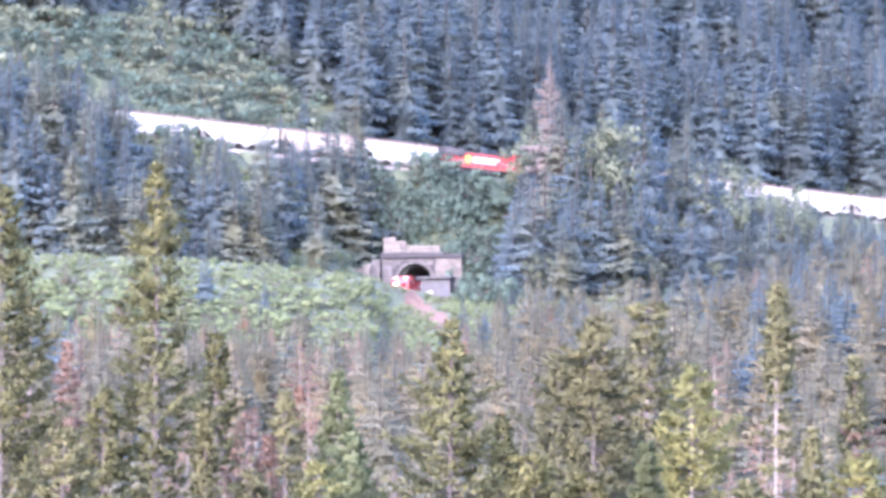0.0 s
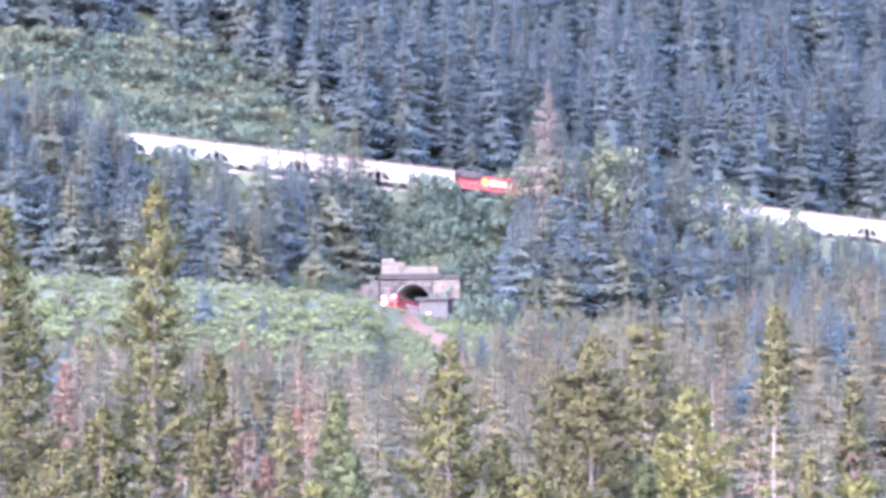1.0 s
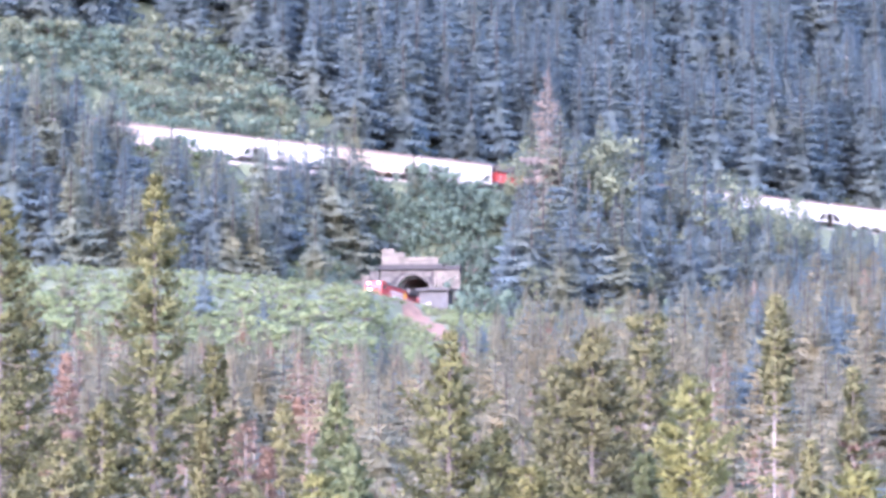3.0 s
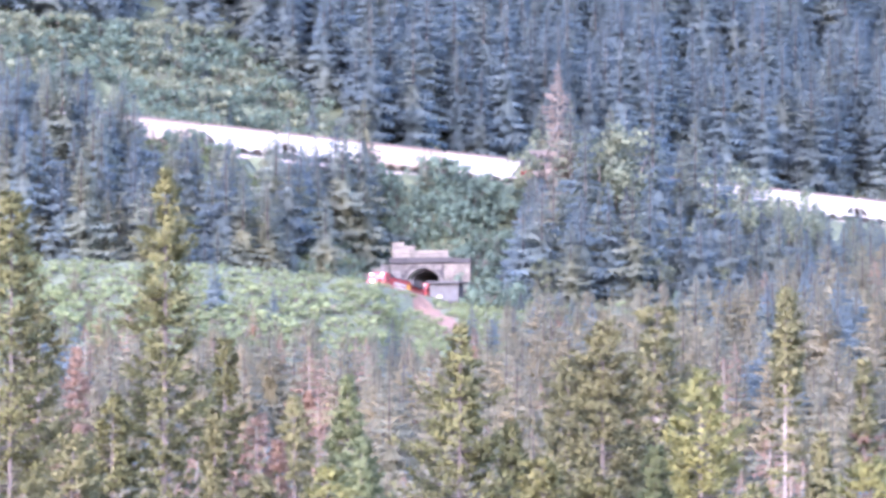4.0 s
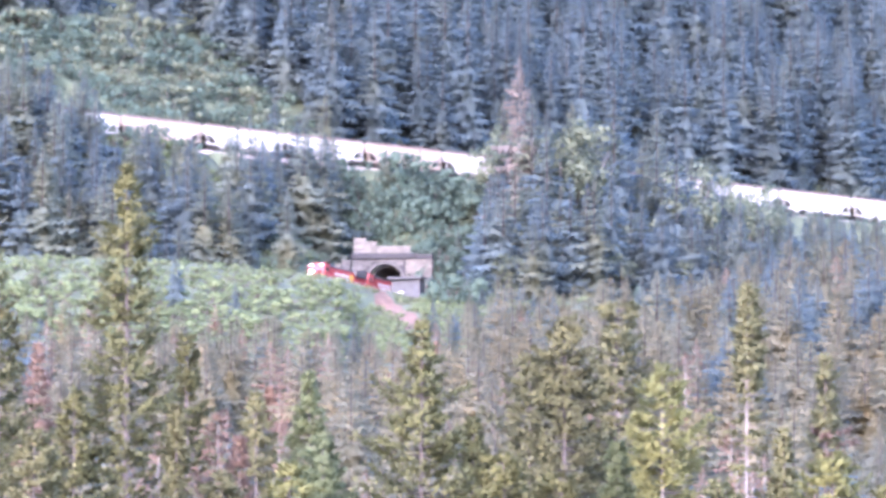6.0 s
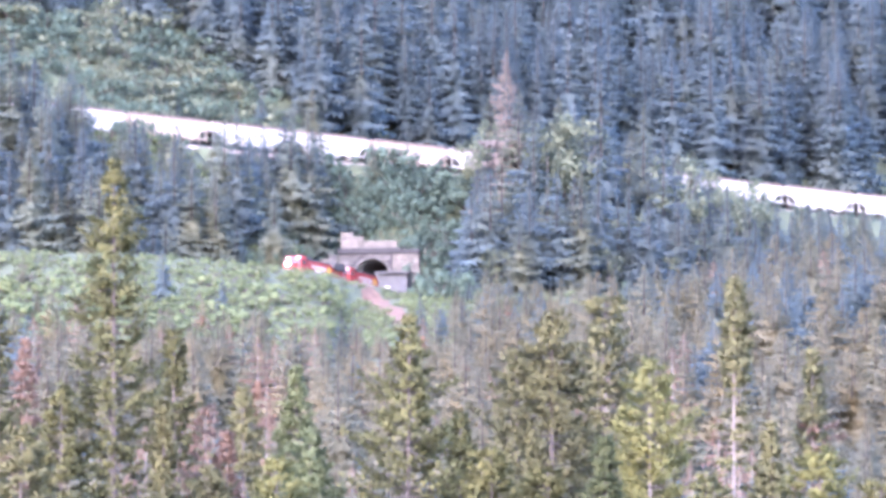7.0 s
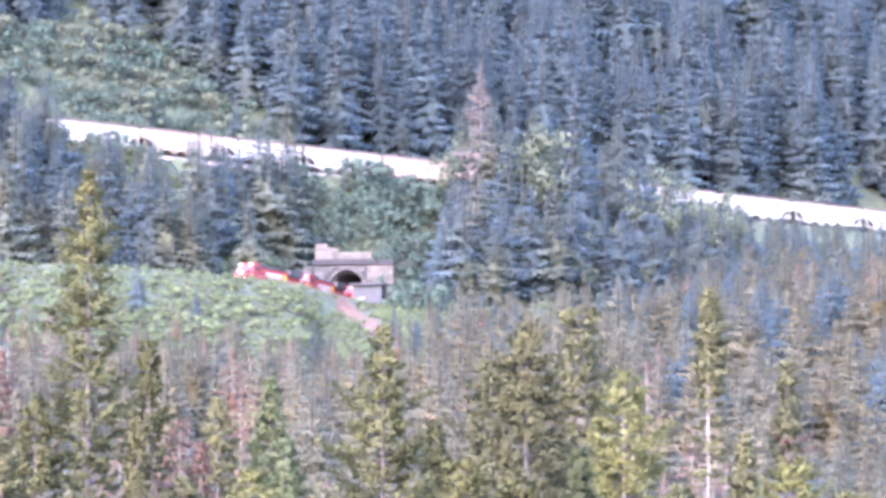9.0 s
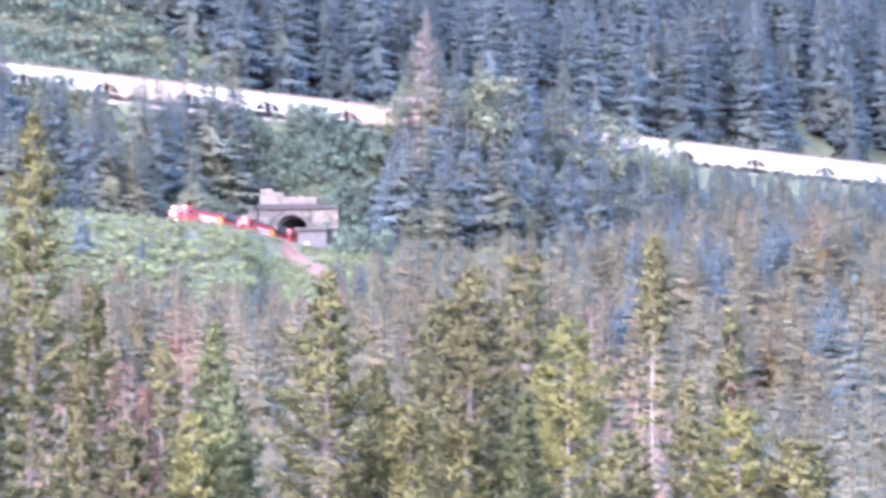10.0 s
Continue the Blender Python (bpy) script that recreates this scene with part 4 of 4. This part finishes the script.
def track(name, at, a0, a1, label):
    t = new(name)
    tagged(t, label, "railway track", kind="structure")
    n = int((a1 - a0) / 2)
    arcs = [a0 + (a1 - a0) * i / n for i in range(n + 1)]

    def sweep(profile):
        verts, faces = [], []
        for a in arcs:
            p, q = at(a), at(a + 0.5)
            d = (q - p).normalized()
            sd = Vector((d.y, -d.x, 0))
            verts += [tuple(p + sd * x + Vector((0, 0, z))) for x, z in profile]
        m = len(profile)
        for i in range(n):
            for j in range(m):
                k = (j + 1) % m
                faces.append((i * m + j, i * m + k, (i + 1) * m + k, (i + 1) * m + j))
        return verts, faces
    part("ballast_bed", sweep([(-2.6, -1.0), (2.6, -1.0), (1.75, -0.3), (-1.75, -0.3)]), M_BALLAST, t)
    for x in (-0.7175, 0.7175):
        part("rail", sweep([(x - 0.065, -0.17), (x + 0.065, -0.17), (x + 0.035, 0.0), (x - 0.035, 0.0)]), M_RAIL, t)
    verts, faces = [], []
    a = a0
    while a < a1:
        p, q = at(a), at(a + 0.3)
        d = (q - p).normalized()
        sd = Vector((d.y, -d.x, 0))
        b = len(verts)
        for z in (-0.36, -0.175):
            for sx, sy in ((-1.25, -0.12), (1.25, -0.12), (1.25, 0.12), (-1.25, 0.12)):
                verts.append(tuple(p + sd * sx + d * sy + Vector((0, 0, z))))
        faces += [(b, b + 3, b + 2, b + 1), (b + 4, b + 5, b + 6, b + 7)] + [(b + i, b + (i + 1) % 4, b + 4 + (i + 1) % 4, b + 4 + i) for i in range(4)]
        a += 0.56
    tagged(part("ties", (verts, faces), M_TIE, t), kind="stuff")


track("lower_track", low_at, -70, 130, "single railway track leaving the tunnel along the bank")
track("upper_track", up_at, -150, 200, "single railway track on a shelf cut in the slope")

# ---- railway vehicles, built along x with the front at +x, rail top at z 0 ----


def truck(parent, x, axles, spread):
    t = part("truck", box(x, 0, 0.62, spread + 1.1, 2.2, 0.42, 0.06), M_STEEL, parent)
    for i in range(axles):
        ax = x - spread / 2 + spread * i / (axles - 1)
        bm = bmesh.new()
        for y in (-0.72, 0.72):
            add_rod(bm, (ax, y - 0.07, 0.47), (ax, y + 0.07, 0.47), 0.46, None, 16)
        add_rod(bm, (ax, -0.8, 0.47), (ax, 0.8, 0.47), 0.09)
        part("wheelset", bm, M_STEEL, t)


def locomotive(lit):
    """A six-axle road diesel, 22.3 m long."""
    p = new("locomotive")
    tagged(p, "red six-axle diesel locomotive with black roof and lit headlights" if lit else "red six-axle diesel locomotive with gold emblem and white lettering", "locomotive", "train locomotives")
    part("underframe", box(0, 0, 1.35, 21.0, 3.0, 0.42, 0.05), M_BLACK, p)
    part("fuel_tank", box(-0.3, 0, 0.85, 6.6, 2.7, 0.85, 0.18), M_BLACK, p)
    truck(p, 6.6, 3, 3.8)
    truck(p, -6.6, 3, 3.8)
    # long hood: sides red, roof black
    part("hood", slab([(-10.2, 1.56), (5.6, 1.56), (5.6, 4.05), (-10.2, 4.05)], -1.02, 1.02), M_RED, p)
    bm = bmesh.new()
    add_box(bm, -2.4, 0, 4.2, 15.2, 1.95, 0.3, 0.12)
    part("hood_roof", bm, M_BLACK, p, "black roof")
    r = part("radiator", slab([(-10.35, 3.35), (-6.2, 3.35), (-5.7, 3.75), (-5.7, 4.45), (-10.0, 4.72), (-10.5, 4.4)], -1.52, 1.52), M_BLACK, p, "black overhanging radiator section")
    for i in range(4):
        part("grille", box(-9.5 + i * 1.05, 0, 4.0, 0.85, 3.1, 0.5, 0.03), M_STEEL, r)
    part("dynamic_brake", box(4.2, 0, 4.3, 2.4, 2.5, 0.55, 0.1), M_BLACK, p)
    part("exhaust", box(-0.6, 0, 4.48, 1.1, 0.6, 0.3, 0.05), M_STEEL, p)
    for i in range(9):
        for sgn in (-1, 1):
            part("hood_door", box(-4.6 + i * 1.02, sgn * 1.03, 2.75, 0.92, 0.05, 2.05, 0.01), M_RED, p)
    # cab
    cab = part("cab", slab([(5.62, 1.56), (8.15, 1.56), (8.15, 3.25), (7.95, 4.05), (7.4, 4.5), (5.62, 4.5)], -1.5, 1.5), M_RED, p)
    bm = bmesh.new()
    for y in (-0.72, 0.72):
        m = Matrix.Translation((8.09, y, 3.68)) @ Matrix.Rotation(radians(-14), 4, "Y")
        add_box(bm, 0, 0, 0, 0.05, 1.1, 0.62, 0.02, m)
    part("windshield", bm, M_GLASS, cab, "dark windshield panes")
    for sgn in (-1, 1):
        for x in (6.3, 7.15):
            part("side_window", box(x, sgn * 1.51, 3.55, 0.66, 0.05, 0.68, 0.02), M_GLASS, cab)
    part("number_board", add_box(box(7.86, -0.95, 4.22, 0.3, 0.5, 0.2), 7.86, 0.95, 4.22, 0.3, 0.5, 0.2), M_BOARD if lit else M_SIGN, cab, "pale number boards")
    nose = part("nose", slab([(8.16, 1.56), (10.1, 1.56), (10.1, 2.75), (9.5, 3.15), (8.16, 3.3)], -1.05, 1.05), M_RED, p)
    for y in (-0.17, 0.17):
        lens = part("headlight", rod((10.0, y, 2.9), (10.12, y, 2.88), 0.14, None, 14), M_LAMP if lit else M_SIGN, nose, "bright headlight" if lit else "")
    for y in (-0.95, 0.95):
        part("ditch_light", rod((10.72, y, 1.75), (10.86, y, 1.75), 0.15, None, 14), M_LAMP if lit else M_SIGN, p, "bright ditch light" if lit else "")
    part("pilot", slab([(10.3, 0.25), (10.75, 0.2), (10.85, 1.15), (10.3, 1.5)], -1.45, 1.45), M_BLACK, p)
    part("rear_pilot", slab([(-10.75, 0.3), (-10.3, 0.3), (-10.3, 1.5), (-10.8, 1.2)], -1.45, 1.45), M_BLACK, p)
    part("coupler", add_box(box(10.95, 0, 0.9, 0.5, 0.3, 0.3, 0.05), -10.95, 0, 0.9, 0.5, 0.3, 0.3, 0.05), M_STEEL, p)
    for sgn in (-1, 1):
        part("sill_stripe", box(0, sgn * 1.515, 1.42, 20.4, 0.03, 0.2), M_RED_FADED, p)
        emb = part("emblem", rod((-4.6, sgn * 1.04, 2.85), (-4.6, sgn * 1.075, 2.85), 0.78, None, 20), M_GOLD, p, "gold round emblem")
        part("emblem_band", box(-4.6, sgn * 1.085, 2.5, 1.5, 0.02, 0.22), M_RED_FADED, emb)
        # two lines of white lettering as bars
        bm = bmesh.new()
        g = random.Random(4)
        for z, n in ((3.18, 8), (2.55, 7)):
            x = -3.4
            for i in range(n):
                w = g.uniform(0.55, 0.78)
                add_box(bm, x + w / 2, sgn * 1.075, z, w, 0.025, 0.40)
                x += w + 0.13
        part("lettering", bm, M_WHITE, p, "white lettering")
        bm = bmesh.new()
        for i in range(12):
            x = -10.0 + i * 1.4
            add_rod(bm, (x, sgn * 1.45, 1.5), (x, sgn * 1.45, 2.55), 0.022, None, 5)
        add_rod(bm, (-10.0, sgn * 1.45, 2.55), (5.4, sgn * 1.45, 2.55), 0.022, None, 5)
        add_rod(bm, (8.4, sgn * 1.3, 2.5), (10.4, sgn * 1.3, 2.3), 0.022, None, 5)
        add_rod(bm, (10.4, sgn * 1.3, 1.5), (10.4, sgn * 1.3, 2.3), 0.022, None, 5)
        part("handrail", bm, M_WHITE, p, "white handrail")
    return p


def hopper(material, roof_material, label, seed, length=16.9):
    """A covered grain hopper, 17.6 m long, with raked ends over open platforms."""
    p = new("hopper_car")
    tagged(p, label, "hopper wagon", "train hoppers")
    g = random.Random(seed)
    half = length / 2
    more = length - 16.9

    def side_outline(sgn):
        curve = [(sgn * (half - 0.15), 2.75), (sgn * (half - 0.95), 2.55), (sgn * (half - 1.7), 2.1), (sgn * (half - 2.15), 1.5), (sgn * (half - 2.3), 1.12)]
        return curve
    right, left = side_outline(1), side_outline(-1)
    body_pts = [(-half + 0.05, 4.25)] + left + right[::-1] + [(half - 0.05, 4.25)]
    part("body", slab(body_pts, -1.5, 1.5), material, p)
    part("roof", slab([(-half, 4.26), (half, 4.26), (half - 0.2, 4.52), (-half + 0.2, 4.52)], -1.42, 1.42), roof_material, p, "weathered rusty-pink roof")
    bm = box(0, 0, 4.62, 14.8 + more, 0.62, 0.14, 0.03)
    part("hatch_trough", bm, material, p)
    part("running_board", add_box(box(0, -1.0, 4.66, 16.2 + more, 0.5, 0.05), 0, 1.0, 4.66, 16.2 + more, 0.5, 0.05), roof_material, p)
    for i in range(4):
        x = -4.65 + i * 3.1
        part("hopper_bay", slab([(x - 1.5, 1.12), (x + 1.5, 1.12), (x + 0.45, 0.42), (x - 0.45, 0.42)], -1.15, 1.15), material, p)
    for sgn in (-1, 1):
        part("side_sill", box(0, sgn * 1.5, 1.06, 16.7 + more, 0.12, 0.28, 0.02), material, p)
        part("top_chord", box(0, sgn * 1.5, 4.2, 16.8 + more, 0.1, 0.16, 0.02), roof_material, p)
        for i in range(15):
            x = -5.9 + i * 0.843
            part("side_rib", box(x, sgn * 1.515, 2.66, 0.07, 0.05, 3.0), material, p)
        for e in (-1, 1):
            part("end_post", box(e * (half - 0.12), sgn * 1.42, 2.0, 0.12, 0.12, 1.9), material, p, "pale end post")
            bm = bmesh.new()
            add_box(bm, e * (half - 0.65), sgn * 1.5, 1.95, 0.05, 0.05, 1.9)
            for k in range(5):
                add_box(bm, e * (half - 0.38), sgn * 1.52, 1.2 + 0.4 * k, 0.5, 0.04, 0.05)
            part("ladder", bm, material, p)
        for k in range(3):
            part("marking", box(1.2 + k * 0.62 + g.uniform(-0.1, 0.1), sgn * 1.555, 2.75, 0.42, 0.02, g.uniform(0.5, 0.8)), M_MARK, p, "grey stencilled marking bar")
        part("marking", box(-3.6, sgn * 1.555, 2.2, 1.7, 0.02, 0.26), M_MARK, p, "grey stencilled marking bar")
        part("marking", box(-3.8, sgn * 1.555, 1.8, 1.1, 0.02, 0.2), M_MARK, p, "grey stencilled marking bar")
    for e in (-1, 1):
        part("slope_sheet", slab([(e * (half - 0.25), 2.9), (e * (half - 2.45), 1.1), (e * (half - 2.6), 1.1), (e * (half - 0.4), 3.0)], -1.4, 1.4), M_STEEL, p)
        part("end_platform", box(e * (half - 1.05), 0, 1.0, 2.2, 2.7, 0.14), M_STEEL, p)
        truck(p, e * (6.15 + more / 2), 2, 1.78)
    part("coupler", add_box(box(half + 0.17, 0, 0.88, 0.6, 0.28, 0.28, 0.04), -half - 0.17, 0, 0.88, 0.6, 0.28, 0.28, 0.04), M_STEEL, p)
    return p


lead = locomotive(True)
second = locomotive(False)
tagged(second, "red diesel locomotive with black roof following the lead unit")
third = copy_thing(second, Matrix())
remote = copy_thing(second, Matrix())
tagged(remote, "red mid-train diesel locomotive with gold emblem and white lettering")
white = hopper(M_WHITE_CAR, M_ROOF_CAR, "pale grey covered grain hopper with grey stencils", 1)
long_car = hopper(M_WHITE_CAR, M_ROOF_CAR, "long pale grey covered hopper behind the locomotive", 3, 20.4)
tan = hopper(M_TAN_CAR, M_ROOF_CAR, "faded tan covered grain hopper with grey stencils", 2)

# where each vehicle of the upper train stands at the start, metres along its track from its middle
SPEED_UP = 4.28
HOPPER, LOCO = 18.0, 22.6
LOCO_REAR = 4.55
upper_train = [(remote, LOCO_REAR + 11.3)]
a = LOCO_REAR - HOPPER / 2
for i in range(9):
    model = tan if i in (1, 4) else white
    upper_train.append([model, a])
    a -= HOPPER
# a longer car stands between the locomotive and the next hoppers
upper_train.append([long_car, LOCO_REAR + LOCO + 0.6 + 10.75])
a = LOCO_REAR + 47.4 + HOPPER / 2 - 2.2
for i in range(7):
    upper_train.append([white, a])
    a += HOPPER
seen_models = set()
for i, (ob, arc) in enumerate(upper_train):
    if ob in seen_models:
        upper_train[i] = (copy_thing(ob, Matrix()), arc)
    seen_models.add(ob)

for woods in (hill_woods, slope_brush, slope_woods, aspens, low_brush, valley_woods, bank_brush):
    woods.finish()

# ---- the near trees: each from its own model ----


def near_tree(name, label, category, bearing, rise, y, half, needles, seed, bark=M_BARK, group="", **kw):
    x = bearing * y / 1000
    z = gz(x, y)
    h = EYE_Z + rise * y / 1000 - z
    t = conifer(name, label, category, group, needles, bark, h, half * 1.5 if y < 500 else half, seed, **kw)
    t.matrix_basis = Matrix.Translation((x, y, z - 0.1)) @ Matrix.Rotation(seed * 1.3, 4, "Z")
    return t


FINE = dict(near=True)
near_tree("spruce_tree", "tall open-crowned yellow-green spruce standing above the wood", "spruce", -45.54, 118.31, 330, 2.25, M_SPRUCE_NEAR, 1, gap=0.58, droop=0.22, curve=0.58, ragged=0.55, holes=0.6, trunk_r=0.24, stubs=24, **FINE)
near_tree("spruce_tree", "bushy yellow-green spruce with part-bare pale stem", "spruce", -1.60, 94.89, 300, 2.9, M_SPRUCE_NEAR, 2, gap=0.47, droop=0.2, curve=0.68, ragged=0.5, holes=0.3, trunk_r=0.2, stubs=14, **FINE)
near_tree("spruce_tree", "dense bronze-green spruce in the near wood", "spruce", 19.65, 95.73, 320, 2.5, M_PINE_NEAR, 3, gap=0.44, droop=0.2, curve=0.58, ragged=0.3, trunk_r=0.2, stubs=10, **FINE)
near_tree("pine_tree", "olive pine with open crown", "pine", 14.35, 90.67, 335, 2.3, M_PINE_NEAR, 4, gap=0.55, droop=0.0, curve=0.58, ragged=0.45, stubs=10, **FINE)
near_tree("larch_tree", "lime-green young larch with pale trunk", "larch", 34.07, 88.31, 310, 2.6, M_LARCH, 6, bark=M_BARK_PALE, gap=0.53, droop=0.1, curve=0.63, ragged=0.35, stubs=6, **FINE)
near_tree("pine_tree", "round-topped dark olive pine in the near wood", "pine", 27.20, 93.20, 345, 1.9, M_PINE_NEAR, 7, gap=0.50, droop=-0.1, curve=0.35, ragged=0.4, stubs=16, **FINE)
near_tree("pine_tree", "tall thin pine with a flat tuft for a crown", "pine", 27.55, 97.92, 400, 1.3, M_PINE_NEAR, 8, gap=0.55, start=0.86, droop=-0.15, curve=0.35, ragged=0.4, stubs=20, **FINE)
near_tree("spruce_tree", "small dark blue-green spruce in the near wood", "spruce", -18.38, 87.30, 330, 1.9, M_YOUNG, 9, gap=0.44, droop=0.2, curve=0.83, **FINE)
near_tree("spruce_tree", "bronze-tinged conical spruce in the near wood", "spruce", -26.34, 84.10, 325, 1.8, M_PINE_NEAR, 10, gap=0.47, droop=0.15, curve=0.58, stubs=12, **FINE)
near_tree("spruce_tree", "narrow yellow-green spruce beside the tall one", "spruce", -36.44, 92.95, 345, 1.2, M_SPRUCE_NEAR, 11, gap=0.55, droop=0.15, curve=0.49, ragged=0.45, stubs=10, **FINE)
near_tree("spruce_tree", "thin bronze young spruce in the near wood", "spruce", -37.91, 82.84, 315, 0.75, M_PINE_NEAR, 12, gap=0.42, droop=0.1, curve=0.58, **FINE)
near_tree("dead_spruce", "dead young spruce with rust-red needles", "dead tree", -31.78, 81.16, 330, 1.4, M_DEAD, 13, bark=M_BARK, gap=0.55, droop=0.1, curve=0.58, ragged=0.5, stubs=22, near=True, per=5, twigs=4, tufts=3)
near_tree("dead_spruce", "dying spruce with rust-brown needles in the near wood", "dead tree", -58.6, 91.0, 365, 1.5, M_DEAD, 41, bark=M_BARK, gap=0.55, droop=0.15, curve=0.7, ragged=0.5, stubs=16, near=True)
near_tree("dead_spruce", "small dead spruce with rust-brown needles in the near wood", "dead tree", -28.6, 77.5, 318, 1.1, M_DEAD, 42, bark=M_BARK, gap=0.5, droop=0.15, curve=0.7, ragged=0.5, stubs=12, near=True)
near_tree("spruce_tree", "big olive spruce with drooping boughs", "spruce", -68.50, 115.51, 320, 2.2, M_SPRUCE_NEAR, 14, gap=0.55, droop=0.25, curve=0.54, ragged=0.35, stubs=14, **FINE)
near_tree("pine_tree", "olive pine with pale bare stem", "pine", -64.35, 98.85, 340, 2.4, M_PINE_NEAR, 15, bark=M_BARK_PALE, gap=0.66, droop=0.0, curve=0.54, ragged=0.5, stubs=18, **FINE)
near_tree("spruce_tree", "young spruce with a dark spire", "spruce", 6.04, 80.32, 305, 1.3, M_SPRUCE_NEAR, 16, gap=0.42, droop=0.15, curve=0.73, **FINE)
near_tree("pine_tree", "bright yellow-green young pine", "pine", -16.26, 77.80, 300, 1.9, M_YOUNG, 17, gap=0.47, droop=-0.1, curve=0.49, ragged=0.4, **FINE)
near_tree("pine_tree", "bright yellow-green young pine", "pine", -21.28, 74.02, 295, 1.6, M_LARCH, 18, gap=0.47, droop=-0.1, curve=0.49, ragged=0.4, **FINE)
near_tree("spruce_tree", "fresh green young spruce in the near wood", "spruce", 27.32, 76.96, 290, 1.2, M_YOUNG, 19, gap=0.40, droop=0.1, curve=0.68, **FINE)
near_tree("dead_spruce", "small spruce with rust-tinged top", "dead tree", 52.06, 78.64, 330, 0.95, M_PINE_NEAR, 20, gap=0.42, droop=0.1, curve=0.58, **FINE)
slim = near_tree("spruce_tree", "slim spruce with a bare lower stem and rusty base", "spruce", 58.25, 89.83, 335, 0.6, M_PINE_NEAR, 21, bark=M_BARK, gap=0.40, droop=0.2, curve=0.49, start=0.58, ragged=0.4, stubs=36, **FINE)
columnar = near_tree("spruce_tree", "columnar dark spruce with bleached bare lower trunk", "spruce", 46.72, 100.80, 330, 0.62, M_PINE_NEAR, 22, bark=M_BARK_PALE, gap=0.33, droop=0.35, curve=0.49, start=0.70, ragged=0.35, stubs=60, trunk_r=0.11, **FINE)
near_tree("spruce_tree", "olive spruce low beside the tall one", "spruce", -53.18, 84.10, 315, 2.0, M_SPRUCE_NEAR, 23, gap=0.50, droop=0.15, curve=0.58, ragged=0.4, **FINE)
near_tree("pine_tree", "low yellow-green pine in the near wood", "pine", 59.16, 74.86, 310, 1.9, M_LARCH, 24, gap=0.50, droop=-0.1, curve=0.43, ragged=0.4, **FINE)
near_tree("pine_tree", "low yellow-green pine in the near wood", "pine", 68.34, 69.82, 310, 2.2, M_SPRUCE_NEAR, 25, gap=0.50, droop=-0.1, curve=0.43, ragged=0.4, **FINE)
near_tree("pine_tree", "low olive pine in the near wood", "pine", 42.38, 70.66, 300, 1.9, M_SPRUCE_NEAR, 26, gap=0.50, droop=-0.05, curve=0.49, ragged=0.4, **FINE)
near_tree("pine_tree", "low olive pine in the near wood", "pine", -59.01, 78.22, 300, 2.0, M_PINE_NEAR, 27, gap=0.50, droop=0.0, curve=0.49, ragged=0.4, **FINE)
near_tree("spruce_tree", "low bushy spruce in the near wood", "spruce", 10.56, 75.70, 300, 1.9, M_SPRUCE_NEAR, 28, gap=0.47, droop=0.1, curve=0.58, ragged=0.4, **FINE)
near_tree("spruce_tree", "low bushy spruce in the near wood", "spruce", -31.33, 72.34, 295, 1.7, M_PINE_NEAR, 29, gap=0.47, droop=0.1, curve=0.58, ragged=0.4, **FINE)
near_tree("spruce_tree", "low bushy spruce in the near wood", "spruce", 18.93, 72.34, 290, 1.9, M_SPRUCE_NEAR, 30, gap=0.47, droop=0.1, curve=0.58, ragged=0.4, **FINE)
near_tree("dead_snag", "tall snag with a bleached bare top above dark spruces", "dead tree", 12.90, 134.61, 1200, 6.0, M_SNAG, 31, bark=M_BARK_PALE, gap=0.68, start=0.2, per=8, droop=0.3, curve=0.75, ragged=0.5, core=0.35, thin=0.2, stubs=30, trunk_r=0.25)


def sparse_boughs(tree, h, r, needles, bark, seed):
    """A few thin drooping boughs on the bare lower stem."""
    needles_of, wood_of = open_blades(h, r, seed, start=0.4, gap=1.10, per=4, droop=0.35, curve=0.12, ragged=0.5, upturn=0.1)
    tagged(part("lower_foliage", needles_of.mesh(), needles, tree, "sparse drooping lower boughs"), kind="stuff")
    tagged(part("lower_branchwork", wood_of.mesh(), bark, tree), kind="stuff")


sparse_boughs(columnar, 15.5, 1.2, M_PINE_NEAR, M_BARK, 61)
sparse_boughs(slim, 12.0, 1.1, M_DEAD, M_BARK, 62)


def along_track(at, arc):
    """The pose of a vehicle whose middle stands there, resting on the track by both ends."""
    a, b = at(arc - 6.0), at(arc + 6.0)
    d = (b - a).normalized()
    turn = d.to_track_quat("X", "Z").to_matrix().to_4x4()
    return Matrix.Translation((a + b) / 2) @ turn


def motions():
    times = [0.5 * i for i in range(21)]
    front_arc = [float(np.interp(t, [0, 2.5, 5.5, 7, 10], [9.4, 21.0, 34.8, 41.0, 52.4])) for t in times]
    for k, ob in enumerate((lead, second, third)):
        walk(ob, [(t, along_track(low_at, f - 11.0 - k * LOCO)) for t, f in zip(times, front_arc)])
    for ob, arc in upper_train:
        walk(ob, [(t, along_track(up_at, arc + SPEED_UP * t)) for t in times])


motions()
